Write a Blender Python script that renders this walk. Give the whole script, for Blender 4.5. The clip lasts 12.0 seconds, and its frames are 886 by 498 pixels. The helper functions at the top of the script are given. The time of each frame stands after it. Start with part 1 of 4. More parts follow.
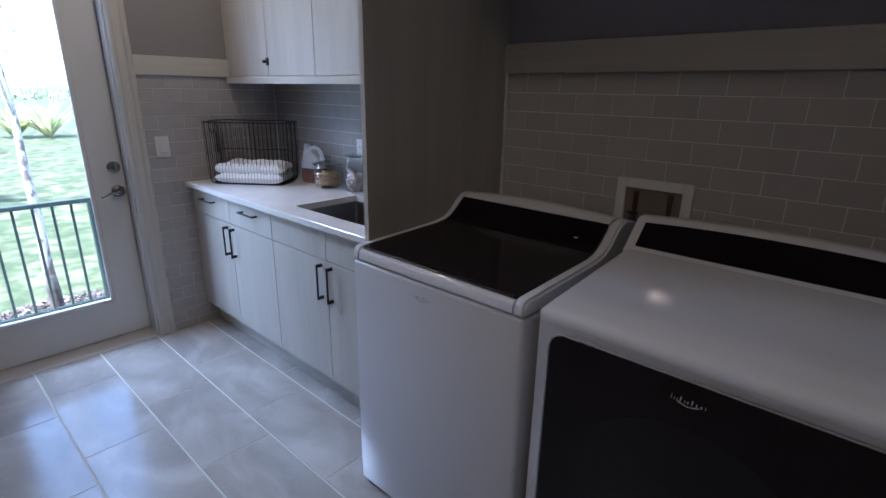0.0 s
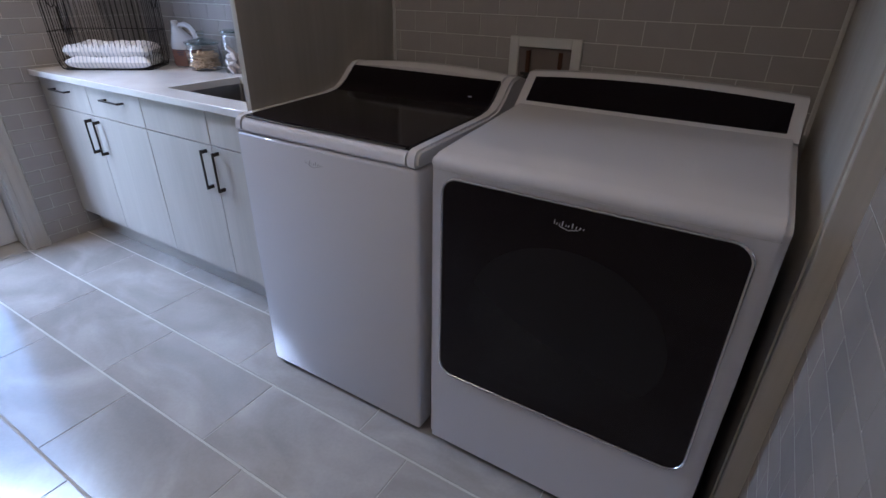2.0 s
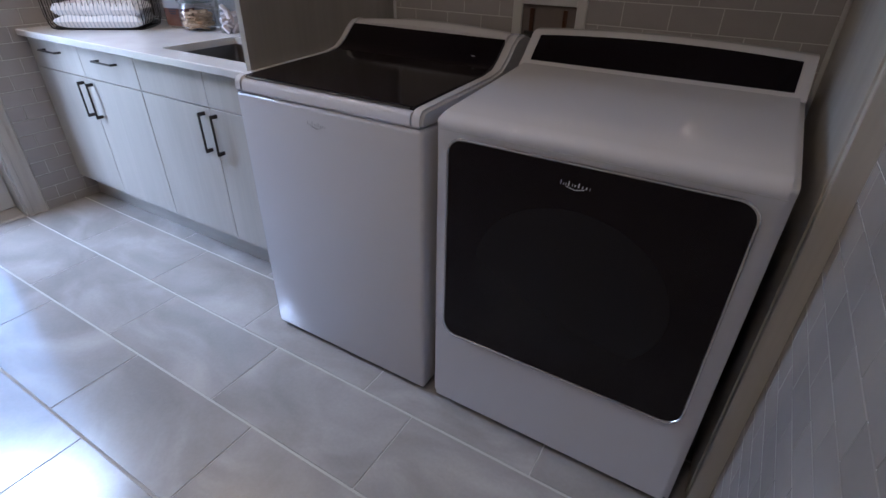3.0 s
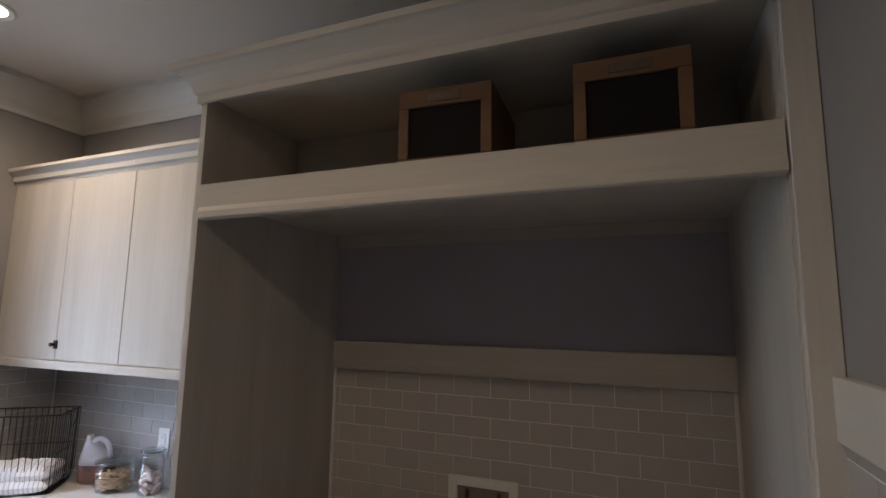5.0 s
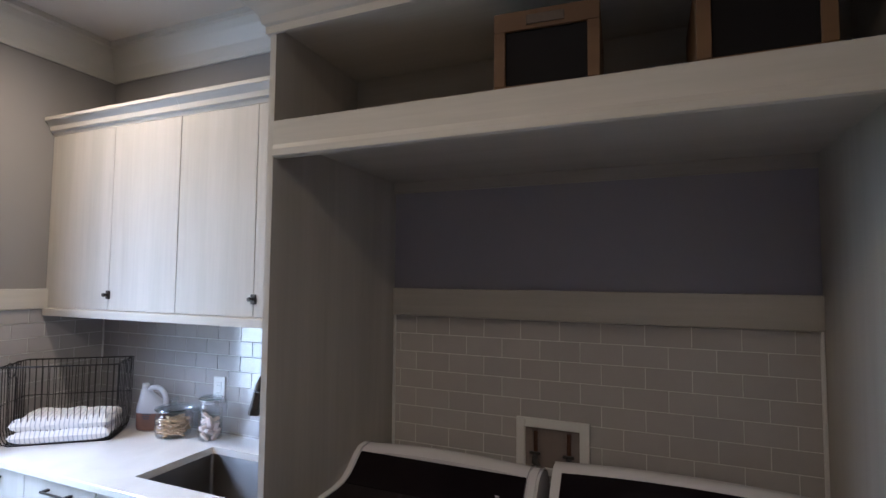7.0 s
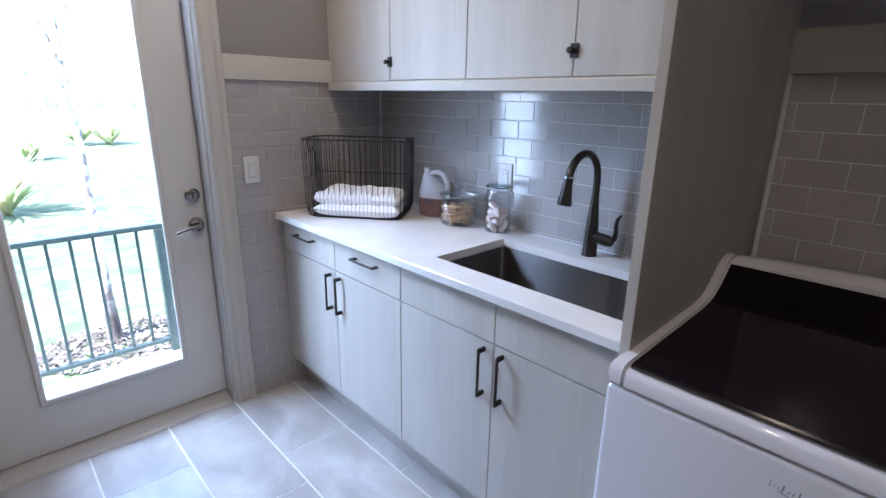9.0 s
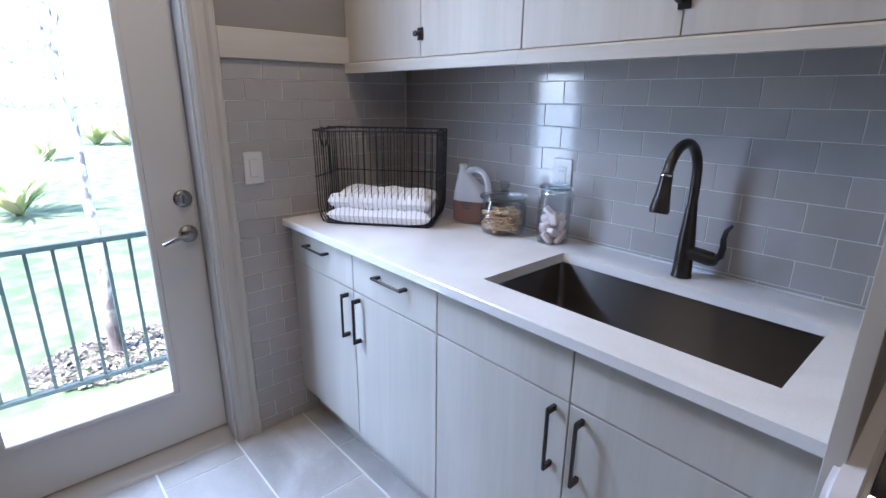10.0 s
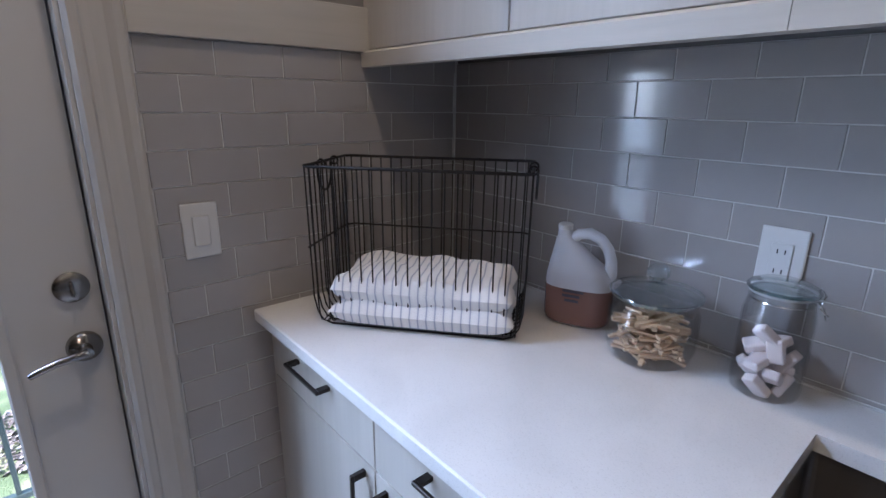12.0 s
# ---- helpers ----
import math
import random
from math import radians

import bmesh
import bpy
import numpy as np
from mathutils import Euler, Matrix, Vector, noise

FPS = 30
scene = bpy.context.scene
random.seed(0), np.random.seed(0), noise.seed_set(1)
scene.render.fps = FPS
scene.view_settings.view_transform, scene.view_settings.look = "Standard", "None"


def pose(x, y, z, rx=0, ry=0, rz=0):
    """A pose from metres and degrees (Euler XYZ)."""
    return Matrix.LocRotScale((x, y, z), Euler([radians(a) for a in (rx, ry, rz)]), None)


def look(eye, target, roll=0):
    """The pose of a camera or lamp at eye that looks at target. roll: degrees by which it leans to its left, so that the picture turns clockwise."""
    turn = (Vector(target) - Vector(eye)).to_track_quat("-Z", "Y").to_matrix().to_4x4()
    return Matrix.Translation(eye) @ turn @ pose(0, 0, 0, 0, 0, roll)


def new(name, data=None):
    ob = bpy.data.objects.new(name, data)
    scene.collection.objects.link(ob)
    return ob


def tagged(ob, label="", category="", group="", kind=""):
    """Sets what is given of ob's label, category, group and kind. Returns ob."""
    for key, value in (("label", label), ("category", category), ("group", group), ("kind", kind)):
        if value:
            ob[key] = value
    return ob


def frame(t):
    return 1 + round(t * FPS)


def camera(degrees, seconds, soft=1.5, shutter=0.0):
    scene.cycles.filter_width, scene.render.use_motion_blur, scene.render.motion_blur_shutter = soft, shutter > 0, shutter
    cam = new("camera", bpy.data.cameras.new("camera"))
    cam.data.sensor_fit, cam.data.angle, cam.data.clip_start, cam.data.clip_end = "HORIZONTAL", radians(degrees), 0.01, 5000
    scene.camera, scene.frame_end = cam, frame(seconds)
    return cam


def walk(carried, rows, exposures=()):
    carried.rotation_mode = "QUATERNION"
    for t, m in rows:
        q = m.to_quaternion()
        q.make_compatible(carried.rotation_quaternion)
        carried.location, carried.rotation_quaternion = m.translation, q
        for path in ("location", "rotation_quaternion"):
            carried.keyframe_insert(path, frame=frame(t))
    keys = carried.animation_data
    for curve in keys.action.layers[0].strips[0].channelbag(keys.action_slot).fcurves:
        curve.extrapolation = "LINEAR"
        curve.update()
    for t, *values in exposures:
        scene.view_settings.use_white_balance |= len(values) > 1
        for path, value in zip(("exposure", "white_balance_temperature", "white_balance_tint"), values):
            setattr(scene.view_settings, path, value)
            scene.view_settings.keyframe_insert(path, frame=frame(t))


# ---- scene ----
# the camera and its walk
cam = camera(83.3, 12.0)
PATH = [
    (0, (0.826, 0.594, 1.454), (-0.446, 2.014, 0.849), 1.0),
    (0.5, (0.874, 0.621, 1.438), (-0.248, 2.153, 0.809), 0.9),
    (1, (0.895, 0.636, 1.404), (-0.111, 2.216, 0.703), 0.9),
    (1.5, (0.889, 0.614, 1.359), (-0.061, 2.176, 0.546), 1.1),
    (2, (0.893, 0.597, 1.316), (-0.023, 2.112, 0.386), 1.1),
    (2.5, (0.896, 0.583, 1.283), (0.017, 2.049, 0.245), 1.2),
    (2.7, (0.894, 0.578, 1.282), (0.029, 2.021, 0.199), 1.2),
    (4.3, (0.79, 0.564, 1.654), (-0.031, 2.378, 1.467), 1.0),
    (4.5, (0.788, 0.553, 1.699), (-0.003, 2.39, 1.686), 0.9),
    (5, (0.794, 0.552, 1.748), (0.044, 2.387, 2.017), 0.9),
    (5.5, (0.759, 0.547, 1.779), (0.035, 2.369, 2.172), 0.8),
    (6, (0.691, 0.52, 1.768), (-0.029, 2.348, 2.141), 0.7),
    (6.5, (0.638, 0.498, 1.74), (-0.086, 2.339, 2.034), 0.6),
    (7, (0.556, 0.511, 1.683), (-0.21, 2.355, 1.798), 0.5),
    (7.5, (0.443, 0.574, 1.597), (-0.433, 2.366, 1.442), 0.4),
    (7.7, (0.39, 0.595, 1.576), (-0.543, 2.344, 1.311), 0.4),
    (9.3, (-0.151, 0.767, 1.426), (-1.566, 2.054, 0.84), 0.8),
    (9.5, (-0.214, 0.798, 1.416), (-1.632, 2.081, 0.833), 0.7),
    (10, (-0.4, 0.93, 1.385), (-1.822, 2.211, 0.803), 0.6),
    (10.5, (-0.591, 1.058, 1.369), (-2.019, 2.332, 0.788), 0.5),
    (11, (-0.818, 1.117, 1.363), (-2.234, 2.411, 0.797), 0.9),
    (11.5, (-1.008, 1.217, 1.383), (-2.432, 2.503, 0.817), 0.8),
    (12, (-1.152, 1.372, 1.391), (-2.605, 2.628, 0.832), 0.7),
]
EXPOSURES = [(0.0, 2.8, 5300, 16), (2.7, 3.25, 5500, 18), (4.5, 3.0, 5850, 17), (5.0, 3.25, 6150, 17), (6.0, 3.48, 6250, 17), (7.0, 3.65, 5550, 15), (7.5, 3.7, 5300, 14), (9.5, 3.45, 5450, 16), (11.0, 3.25, 5500, 17), (11.5, 3.1, 5500, 17), (12.0, 2.85, 5500, 18)]
walk(cam, [(t, look(eye, target, roll)) for t, eye, target, roll in PATH], EXPOSURES)

# ---- world, sun, lights ----
world = bpy.data.worlds.new("world")
scene.world = world
world.use_nodes = True
wn = world.node_tree
sky = wn.nodes.new("ShaderNodeTexSky")
sky.sky_type, sky.sun_disc = "NISHITA", False
sky.sun_elevation, sky.sun_rotation = radians(58), radians(169)
wn.links.new(sky.outputs[0], wn.nodes["Background"].inputs[0])
wn.nodes["Background"].inputs[1].default_value = 0.15


def lamp(name, kind, m, energy, color, **more):
    data = bpy.data.lights.new(name, kind)
    data.energy, data.color = energy, color
    if "size" in more:
        data.shape, data.size, data.size_y = "RECTANGLE", more["size"], more["size_y"]
    if "angle" in more:
        data.angle = more["angle"]
    if "spot" in more:
        data.spot_size, data.spot_blend, data.shadow_soft_size = more["spot"], 1.0, 0.03
    ob = new(name, data)
    ob.matrix_world = m
    return ob


# sun from the south-west, high
lamp("sun", "SUN", look((0, 0, 0), (-0.12, 0.60, -1.0)), 3.0, (1.0, 0.95, 0.88), angle=radians(0.5))
DAYLIGHT = 1.0
# lamp standing in for the sky's light through the garden door's top glass
lamp("door_daylight", "AREA", look((-2.42, 1.037, 2.02), (-1.22, 1.137, 1.05)), DAYLIGHT, (0.69, 0.82, 1.0), size=0.50, size_y=0.45)
# unseen lamp added outside: daylight slanting through the lower half from the south-west
lamp("daylight_fill_low", "AREA", look((-3.30, -0.27, 1.15), (-2.0, 1.30, 0.80)), 8.5, (0.69, 0.82, 1.0), size=0.90, size_y=1.70)
# unseen lamp added above the garden: more sky light on floor by door
lamp("sky_fill", "AREA", look((-3.35, 0.45, 3.05), (-1.85, 1.25, 0.35)), 38.0, (0.69, 0.82, 1.0), size=1.6, size_y=1.0)
CANS = [(-1.645, 1.585), (-0.45, 0.35), (0.55, -0.15)]
for (cx, cy), watts in zip(CANS, (4.8, 3.8, 3.5)):
    lamp("can_lamp", "SPOT", look((cx, cy, 2.93), (cx, cy + 0.001, 0)), watts, (1.0, 0.76, 0.49), spot=radians(172))

# ---- materials ----


def mat(name, color, rough=0.5, metal=0.0, **more):
    m = bpy.data.materials.new(name)
    m.use_nodes = True
    b = m.node_tree.nodes["Principled BSDF"]
    b.inputs["Base Color"].default_value = (*color, 1)
    b.inputs["Roughness"].default_value = rough
    b.inputs["Metallic"].default_value = metal
    for key, value in more.items():
        b.inputs[key.replace("_", " ")].default_value = value
    return m


def nodes_of(m):
    t = m.node_tree
    return t.nodes, t.links, t.nodes["Principled BSDF"]


def ramp(n, l, fac, stops):
    r = n.new("ShaderNodeValToRGB")
    while len(r.color_ramp.elements) < len(stops):
        r.color_ramp.elements.new(0.5)
    for e, (p, c) in zip(r.color_ramp.elements, stops):
        e.position, e.color = p, (*c, 1)
    l.new(fac, r.inputs[0])
    return r.outputs[0]


def noise_tex(n, l, scale, detail=4.0, stretch=(1, 1, 1), dist=0.0, coord="Object", shift=None):
    tc = n.new("ShaderNodeTexCoord")
    mp = n.new("ShaderNodeMapping")
    mp.inputs["Scale"].default_value = stretch
    l.new(tc.outputs[coord], mp.inputs[0])
    if shift is not None:
        l.new(shift, mp.inputs["Location"])
    t = n.new("ShaderNodeTexNoise")
    t.inputs["Scale"].default_value, t.inputs["Detail"].default_value, t.inputs["Distortion"].default_value = scale, detail, dist
    l.new(mp.outputs[0], t.inputs["Vector"])
    return t.outputs["Fac"]


def per_object(n, l, amount=9.0):
    oi = n.new("ShaderNodeObjectInfo")
    c = n.new("ShaderNodeCombineXYZ")
    mul = n.new("ShaderNodeMath")
    mul.operation, mul.inputs[1].default_value = "MULTIPLY", amount
    l.new(oi.outputs["Random"], mul.inputs[0])
    for k in range(3):
        l.new(mul.outputs[0], c.inputs[k])
    return c.outputs[0], oi.outputs["Random"]


def mix(n, l, a, b, fac, mode="MIX"):
    x = n.new("ShaderNodeMix")
    x.data_type, x.blend_type = "RGBA", mode
    for sock, v in ((x.inputs[0], fac), (x.inputs[6], a), (x.inputs[7], b)):
        if isinstance(v, (int, float)):
            sock.default_value = v
        elif isinstance(v, tuple):
            sock.default_value = (*v, 1)
        else:
            l.new(v, sock)
    return x.outputs[2]


def bump(n, l, b, height, strength=0.2, distance=0.002):
    k = n.new("ShaderNodeBump")
    k.inputs["Strength"].default_value, k.inputs["Distance"].default_value = strength, distance
    l.new(height, k.inputs["Height"])
    l.new(k.outputs[0], b.inputs["Normal"])


def rough_from(n, l, b, fac, low, high):
    r = n.new("ShaderNodeMapRange")
    r.inputs["To Min"].default_value, r.inputs["To Max"].default_value = low, high
    l.new(fac, r.inputs[0])
    l.new(r.outputs[0], b.inputs["Roughness"])


def laminate(name, light, dark, stretch=(1, 1, 0.06), rough=0.42):
    """Pale wood-grain laminate, the grain along the axis that is stretched."""
    m = mat(name, light, rough)
    n, l, b = nodes_of(m)
    shift, rnd = per_object(n, l)
    broad = noise_tex(n, l, 9, 3, stretch, 0.6, shift=shift)
    fine = noise_tex(n, l, 75, 4, stretch, 0.2, shift=shift)
    c1 = ramp(n, l, broad, [(0.36, dark), (0.62, light)])
    c2 = ramp(n, l, fine, [(0.3, (0.94, 0.94, 0.94)), (0.65, (1, 1, 1))])
    l.new(mix(n, l, c1, c2, 1.0, "MULTIPLY"), b.inputs["Base Color"])
    bump(n, l, b, fine, 0.25, 0.0008)
    b.inputs["Specular IOR Level"].default_value = 0.35
    rough_from(n, l, b, fine, rough + 0.04, rough + 0.2)
    return m


def painted(name, color, rough, scale=60, strength=0.08):
    m = mat(name, color, rough)
    n, l, b = nodes_of(m)
    big = noise_tex(n, l, 1.6, 3)
    f = ramp(n, l, big, [(0.3, tuple(c * 0.95 for c in color)), (0.7, color)])
    l.new(f, b.inputs["Base Color"])
    small = noise_tex(n, l, scale, 3)
    bump(n, l, b, small, strength, 0.001)
    rough_from(n, l, b, big, rough - 0.04, rough + 0.06)
    return m


LAM = laminate("pale_laminate", (0.476, 0.450, 0.412), (0.428, 0.400, 0.361))
LAM_X = laminate("pale_laminate_long", (0.479, 0.449, 0.407), (0.446, 0.416, 0.371), (0.06, 1, 1))
LAM_Y = laminate("pale_laminate_deep", (0.479, 0.449, 0.407), (0.446, 0.416, 0.371), (1, 0.06, 1))
TRIM = laminate("cream_trim", (0.487, 0.470, 0.445), (0.454, 0.437, 0.412), (1, 1, 0.05), 0.45)
TRIM_Y = laminate("cream_trim_long", (0.487, 0.466, 0.428), (0.454, 0.433, 0.395), (1, 0.05, 1), 0.45)
WALL = painted("greige_paint", (0.225, 0.216, 0.216), 0.75, 90, 0.15)
WALL_NICHE = painted("grey_paint", (0.38, 0.365, 0.42), 0.75, 90, 0.15)
# unseen south wall, coloured darker than the rest to cut bounced light
WALL_SOUTH = painted("bounce_cutting_paint", (0.12, 0.11, 0.10), 0.75, 90, 0.15)
CEIL = painted("ceiling_paint", (0.56, 0.52, 0.475), 0.85, 120, 0.2)
CROWN = painted("crown_paint", (0.527, 0.510, 0.468), 0.45)
DOORPAINT = painted("door_paint", (0.568, 0.559, 0.546), 0.35, 30, 0.05)
ENAMEL = mat("white_enamel", (0.558, 0.553, 0.585), 0.16, Specular_IOR_Level=0.45)
n_, l_, b_ = nodes_of(ENAMEL)
rough_from(n_, l_, b_, noise_tex(n_, l_, 5, 3), 0.025, 0.045)
DARKGLASS = mat("dark_glass_panel", (0.006, 0.004, 0.006), 0.08, Specular_IOR_Level=0.3)
n_, l_, b_ = nodes_of(DARKGLASS)
rough_from(n_, l_, b_, noise_tex(n_, l_, 7, 4), 0.05, 0.16)
DRUM = mat("drum_shadow", (0.010, 0.009, 0.011), 0.15, Specular_IOR_Level=0.3)
CHROME = mat("chrome", (0.75, 0.75, 0.76), 0.12, 1.0)
NICKEL = mat("satin_nickel", (0.31, 0.295, 0.28), 0.22, 1.0)
BRONZE = mat("dark_bronze", (0.045, 0.038, 0.034), 0.3, 0.75)
WIRE = mat("black_wire", (0.02, 0.018, 0.018), 0.45, 0.5)
PLASTIC = mat("white_plastic", (0.58, 0.58, 0.575), 0.35)
PLASTIC_GREY = mat("grey_plastic", (0.45, 0.45, 0.45), 0.4)
RUBBER = mat("black_rubber", (0.02, 0.02, 0.02), 0.6)
COPPER = mat("valve_metal", (0.12, 0.06, 0.04), 0.4, 0.8)
LOGO = mat("logo_silver", (0.66, 0.66, 0.68), 0.4, 0.3)
LOGO_GREY = mat("logo_grey", (0.11, 0.11, 0.12), 0.5)
STEEL = mat("brushed_steel", (0.28, 0.265, 0.26), 0.4, 1.0, Anisotropic=0.93, Anisotropic_Rotation=0.25)
n_, l_, b_ = nodes_of(STEEL)
rough_from(n_, l_, b_, noise_tex(n_, l_, 6, 3), 0.29, 0.34)
tg_ = n_.new("ShaderNodeTangent")
tg_.direction_type, tg_.uv_map = "UV_MAP", "brushed"
l_.new(tg_.outputs[0], b_.inputs["Tangent"])

QUARTZ = mat("white_quartz", (0.78, 0.77, 0.76), 0.13)
n_, l_, b_ = nodes_of(QUARTZ)
q_ = ramp(n_, l_, noise_tex(n_, l_, 3, 6, dist=1.5), [(0.35, (0.636, 0.628, 0.619)), (0.6, (0.688, 0.679, 0.671))])
q2_ = ramp(n_, l_, noise_tex(n_, l_, 380, 2), [(0.3, (0.9, 0.9, 0.9)), (0.45, (1, 1, 1))])
l_.new(mix(n_, l_, q_, q2_, 1.0, "MULTIPLY"), b_.inputs["Base Color"])

GROUT = painted("wall_grout", (0.60, 0.59, 0.58), 0.8, 300, 0.3)
FGROUT = painted("floor_grout", (0.45, 0.435, 0.42), 0.85, 300, 0.3)
TILE = mat("glossy_grey_tile", (0.42, 0.405, 0.40), 0.14, Coat_Weight=0.15, Coat_Roughness=0.04, Specular_IOR_Level=0.38)
n_, l_, b_ = nodes_of(TILE)
sh_, rn_ = per_object(n_, l_)
c_ = ramp(n_, l_, rn_, [(0.0, (0.335, 0.318, 0.312)), (1.0, (0.365, 0.345, 0.34))])
c2_ = ramp(n_, l_, noise_tex(n_, l_, 11, 4, shift=sh_), [(0.3, (0.94, 0.94, 0.94)), (0.7, (1, 1, 1))])
l_.new(mix(n_, l_, c_, c2_, 1.0, "MULTIPLY"), b_.inputs["Base Color"])
bump(n_, l_, b_, noise_tex(n_, l_, 6, 2, shift=sh_), 0.25, 0.004)
rough_from(n_, l_, b_, noise_tex(n_, l_, 30, 3, shift=sh_), 0.09, 0.15)

FTILE = mat("stone_look_floor_tile", (0.42, 0.40, 0.385), 0.3, Coat_Weight=0.8, Coat_Roughness=0.16)
n_, l_, b_ = nodes_of(FTILE)
sh_, rn_ = per_object(n_, l_)
c_ = ramp(n_, l_, noise_tex(n_, l_, 2.4, 7, (1, 1.6, 1), 0.9, shift=sh_),
          [(0.3, (0.255, 0.243, 0.236)), (0.5, (0.31, 0.297, 0.288)), (0.70, (0.40, 0.387, 0.378))])
v_ = ramp(n_, l_, noise_tex(n_, l_, 1.3, 6, (1, 2.4, 1), 0.5, shift=sh_), [(0.38, (1, 1, 1)), (0.5, (1.09, 1.085, 1.08)), (0.62, (1, 1, 1))])
g_ = ramp(n_, l_, noise_tex(n_, l_, 90, 3, shift=sh_), [(0.3, (0.94, 0.94, 0.94)), (0.7, (1, 1, 1))])
l_.new(mix(n_, l_, mix(n_, l_, c_, v_, 1.0, "MULTIPLY"), g_, 1.0, "MULTIPLY"), b_.inputs["Base Color"])
bump(n_, l_, b_, noise_tex(n_, l_, 60, 4, shift=sh_), 0.08, 0.0006)
rough_from(n_, l_, b_, noise_tex(n_, l_, 12, 4, shift=sh_), 0.20, 0.27)



def thin_glass(name, tint, blend=0.07):
    """Clear thin glass: what is behind it, and Fresnel gloss on top."""
    m = bpy.data.materials.new(name)
    m.use_nodes = True
    n, l = m.node_tree.nodes, m.node_tree.links
    n.remove(n["Principled BSDF"])
    t, g, f, x = n.new("ShaderNodeBsdfTransparent"), n.new("ShaderNodeBsdfGlossy"), n.new("ShaderNodeLayerWeight"), n.new("ShaderNodeMixShader")
    t.inputs[0].default_value, g.inputs["Roughness"].default_value, f.inputs["Blend"].default_value = (*tint, 1), 0.02, blend
    l.new(f.outputs["Facing"], x.inputs[0]), l.new(t.outputs[0], x.inputs[1]), l.new(g.outputs[0], x.inputs[2])
    l.new(x.outputs[0], n["Material Output"].inputs[0])
    return m


GLASS = thin_glass("clear_glass", (0.99, 0.995, 0.995), 0.09)
PANE = thin_glass("door_glass", (0.98, 0.99, 0.985))
RIM = thin_glass("rim_glass", (0.62, 0.74, 0.76), 0.5)
LID = thin_glass("lid_glass", (0.88, 0.93, 0.94), 0.36)
HDPE = mat("milky_plastic", (0.90, 0.92, 0.98), 0.3, Alpha=0.55)
AMBER = mat("amber_liquid", (0.25, 0.13, 0.105), 0.25, Alpha=0.86)
CRATE = laminate("orange_pine", (0.145, 0.078, 0.034), (0.10, 0.05, 0.022), (0.08, 1, 1), 0.5)
DARKPANEL = mat("black_chalkboard", (0.006, 0.005, 0.006), 0.8, Specular_IOR_Level=0.2)
TAG = mat("metal_tag", (0.055, 0.035, 0.025), 0.5, 0.2)
PEG = laminate("clothes_peg_wood", (0.66, 0.48, 0.32), (0.50, 0.34, 0.21), (1, 1, 0.1), 0.6)
SOAP = mat("pink_white_soap", (0.72, 0.62, 0.60), 0.55)
TOWEL = mat("striped_towel", (0.8, 0.78, 0.77), 0.95)
n_, l_, b_ = nodes_of(TOWEL)
tc_ = n_.new("ShaderNodeTexCoord")
wv_ = n_.new("ShaderNodeTexWave")
wv_.wave_type, wv_.bands_direction = "BANDS", "X"
wv_.inputs["Scale"].default_value, wv_.inputs["Distortion"].default_value = 17, 0.5
l_.new(tc_.outputs["Object"], wv_.inputs["Vector"])
l_.new(ramp(n_, l_, wv_.outputs["Fac"], [(0.0, (0.40, 0.42, 0.50)), (0.14, (0.78, 0.76, 0.76)), (1.0, (0.82, 0.80, 0.80))]), b_.inputs["Base Color"])
bump(n_, l_, b_, noise_tex(n_, l_, 260, 3), 0.6, 0.003)
RAIL = mat("green_grey_metal", (0.022, 0.034, 0.032), 0.5, 0.0, Specular_IOR_Level=0.3)
CONCRETE = painted("pale_concrete", (0.55, 0.54, 0.50), 0.9, 40, 0.3)
STUCCO = painted("stucco", (0.6, 0.58, 0.53), 0.9, 40, 0.4)
BARK = mat("bark", (0.16, 0.13, 0.10), 0.9)
n_, l_, b_ = nodes_of(BARK)
tc_ = n_.new("ShaderNodeTexCoord")
sx_ = n_.new("ShaderNodeSeparateXYZ")
l_.new(tc_.outputs["Object"], sx_.inputs[0])
low_ = ramp(n_, l_, noise_tex(n_, l_, 22, 5, (1, 1, 0.3)), [(0.3, (0.03, 0.022, 0.02)), (0.7, (0.13, 0.10, 0.09))])
# upper trunk coloured paler, as washed out by the garden's glare
washed_ = ramp(n_, l_, noise_tex(n_, l_, 16, 5, (1, 1, 0.6)), [(0.38, (0.16, 0.13, 0.12)), (0.5, (0.5, 0.47, 0.44))])
l_.new(mix(n_, l_, low_, washed_, ramp(n_, l_, sx_.outputs["Z"], [(0.25, (0, 0, 0)), (0.75, (1, 1, 1))])), b_.inputs["Base Color"])
bump(n_, l_, b_, noise_tex(n_, l_, 40, 5, (1, 1, 0.3)), 0.8, 0.01)
LEAF = mat("leaf_green", (0.07, 0.13, 0.03), 0.5)
n_, l_, b_ = nodes_of(LEAF)
gi_ = n_.new("ShaderNodeNewGeometry")
l_.new(ramp(n_, l_, gi_.outputs["Random Per Island"], [(0, (0.26, 0.35, 0.19)), (0.6, (0.42, 0.48, 0.30)), (1, (0.58, 0.55, 0.42))]), b_.inputs["Base Color"])
CHIP = mat("mulch_chip", (0.10, 0.06, 0.04), 0.95)
n_, l_, b_ = nodes_of(CHIP)
gi_ = n_.new("ShaderNodeNewGeometry")
l_.new(ramp(n_, l_, gi_.outputs["Random Per Island"], [(0, (0.035, 0.025, 0.022)), (0.6, (0.12, 0.095, 0.08)), (1, (0.36, 0.31, 0.28))]), b_.inputs["Base Color"])
BLADE = mat("blade_leaf", (0.30, 0.36, 0.13), 0.6, Transmission_Weight=0.0)
n_, l_, b_ = nodes_of(BLADE)
gi_ = n_.new("ShaderNodeNewGeometry")
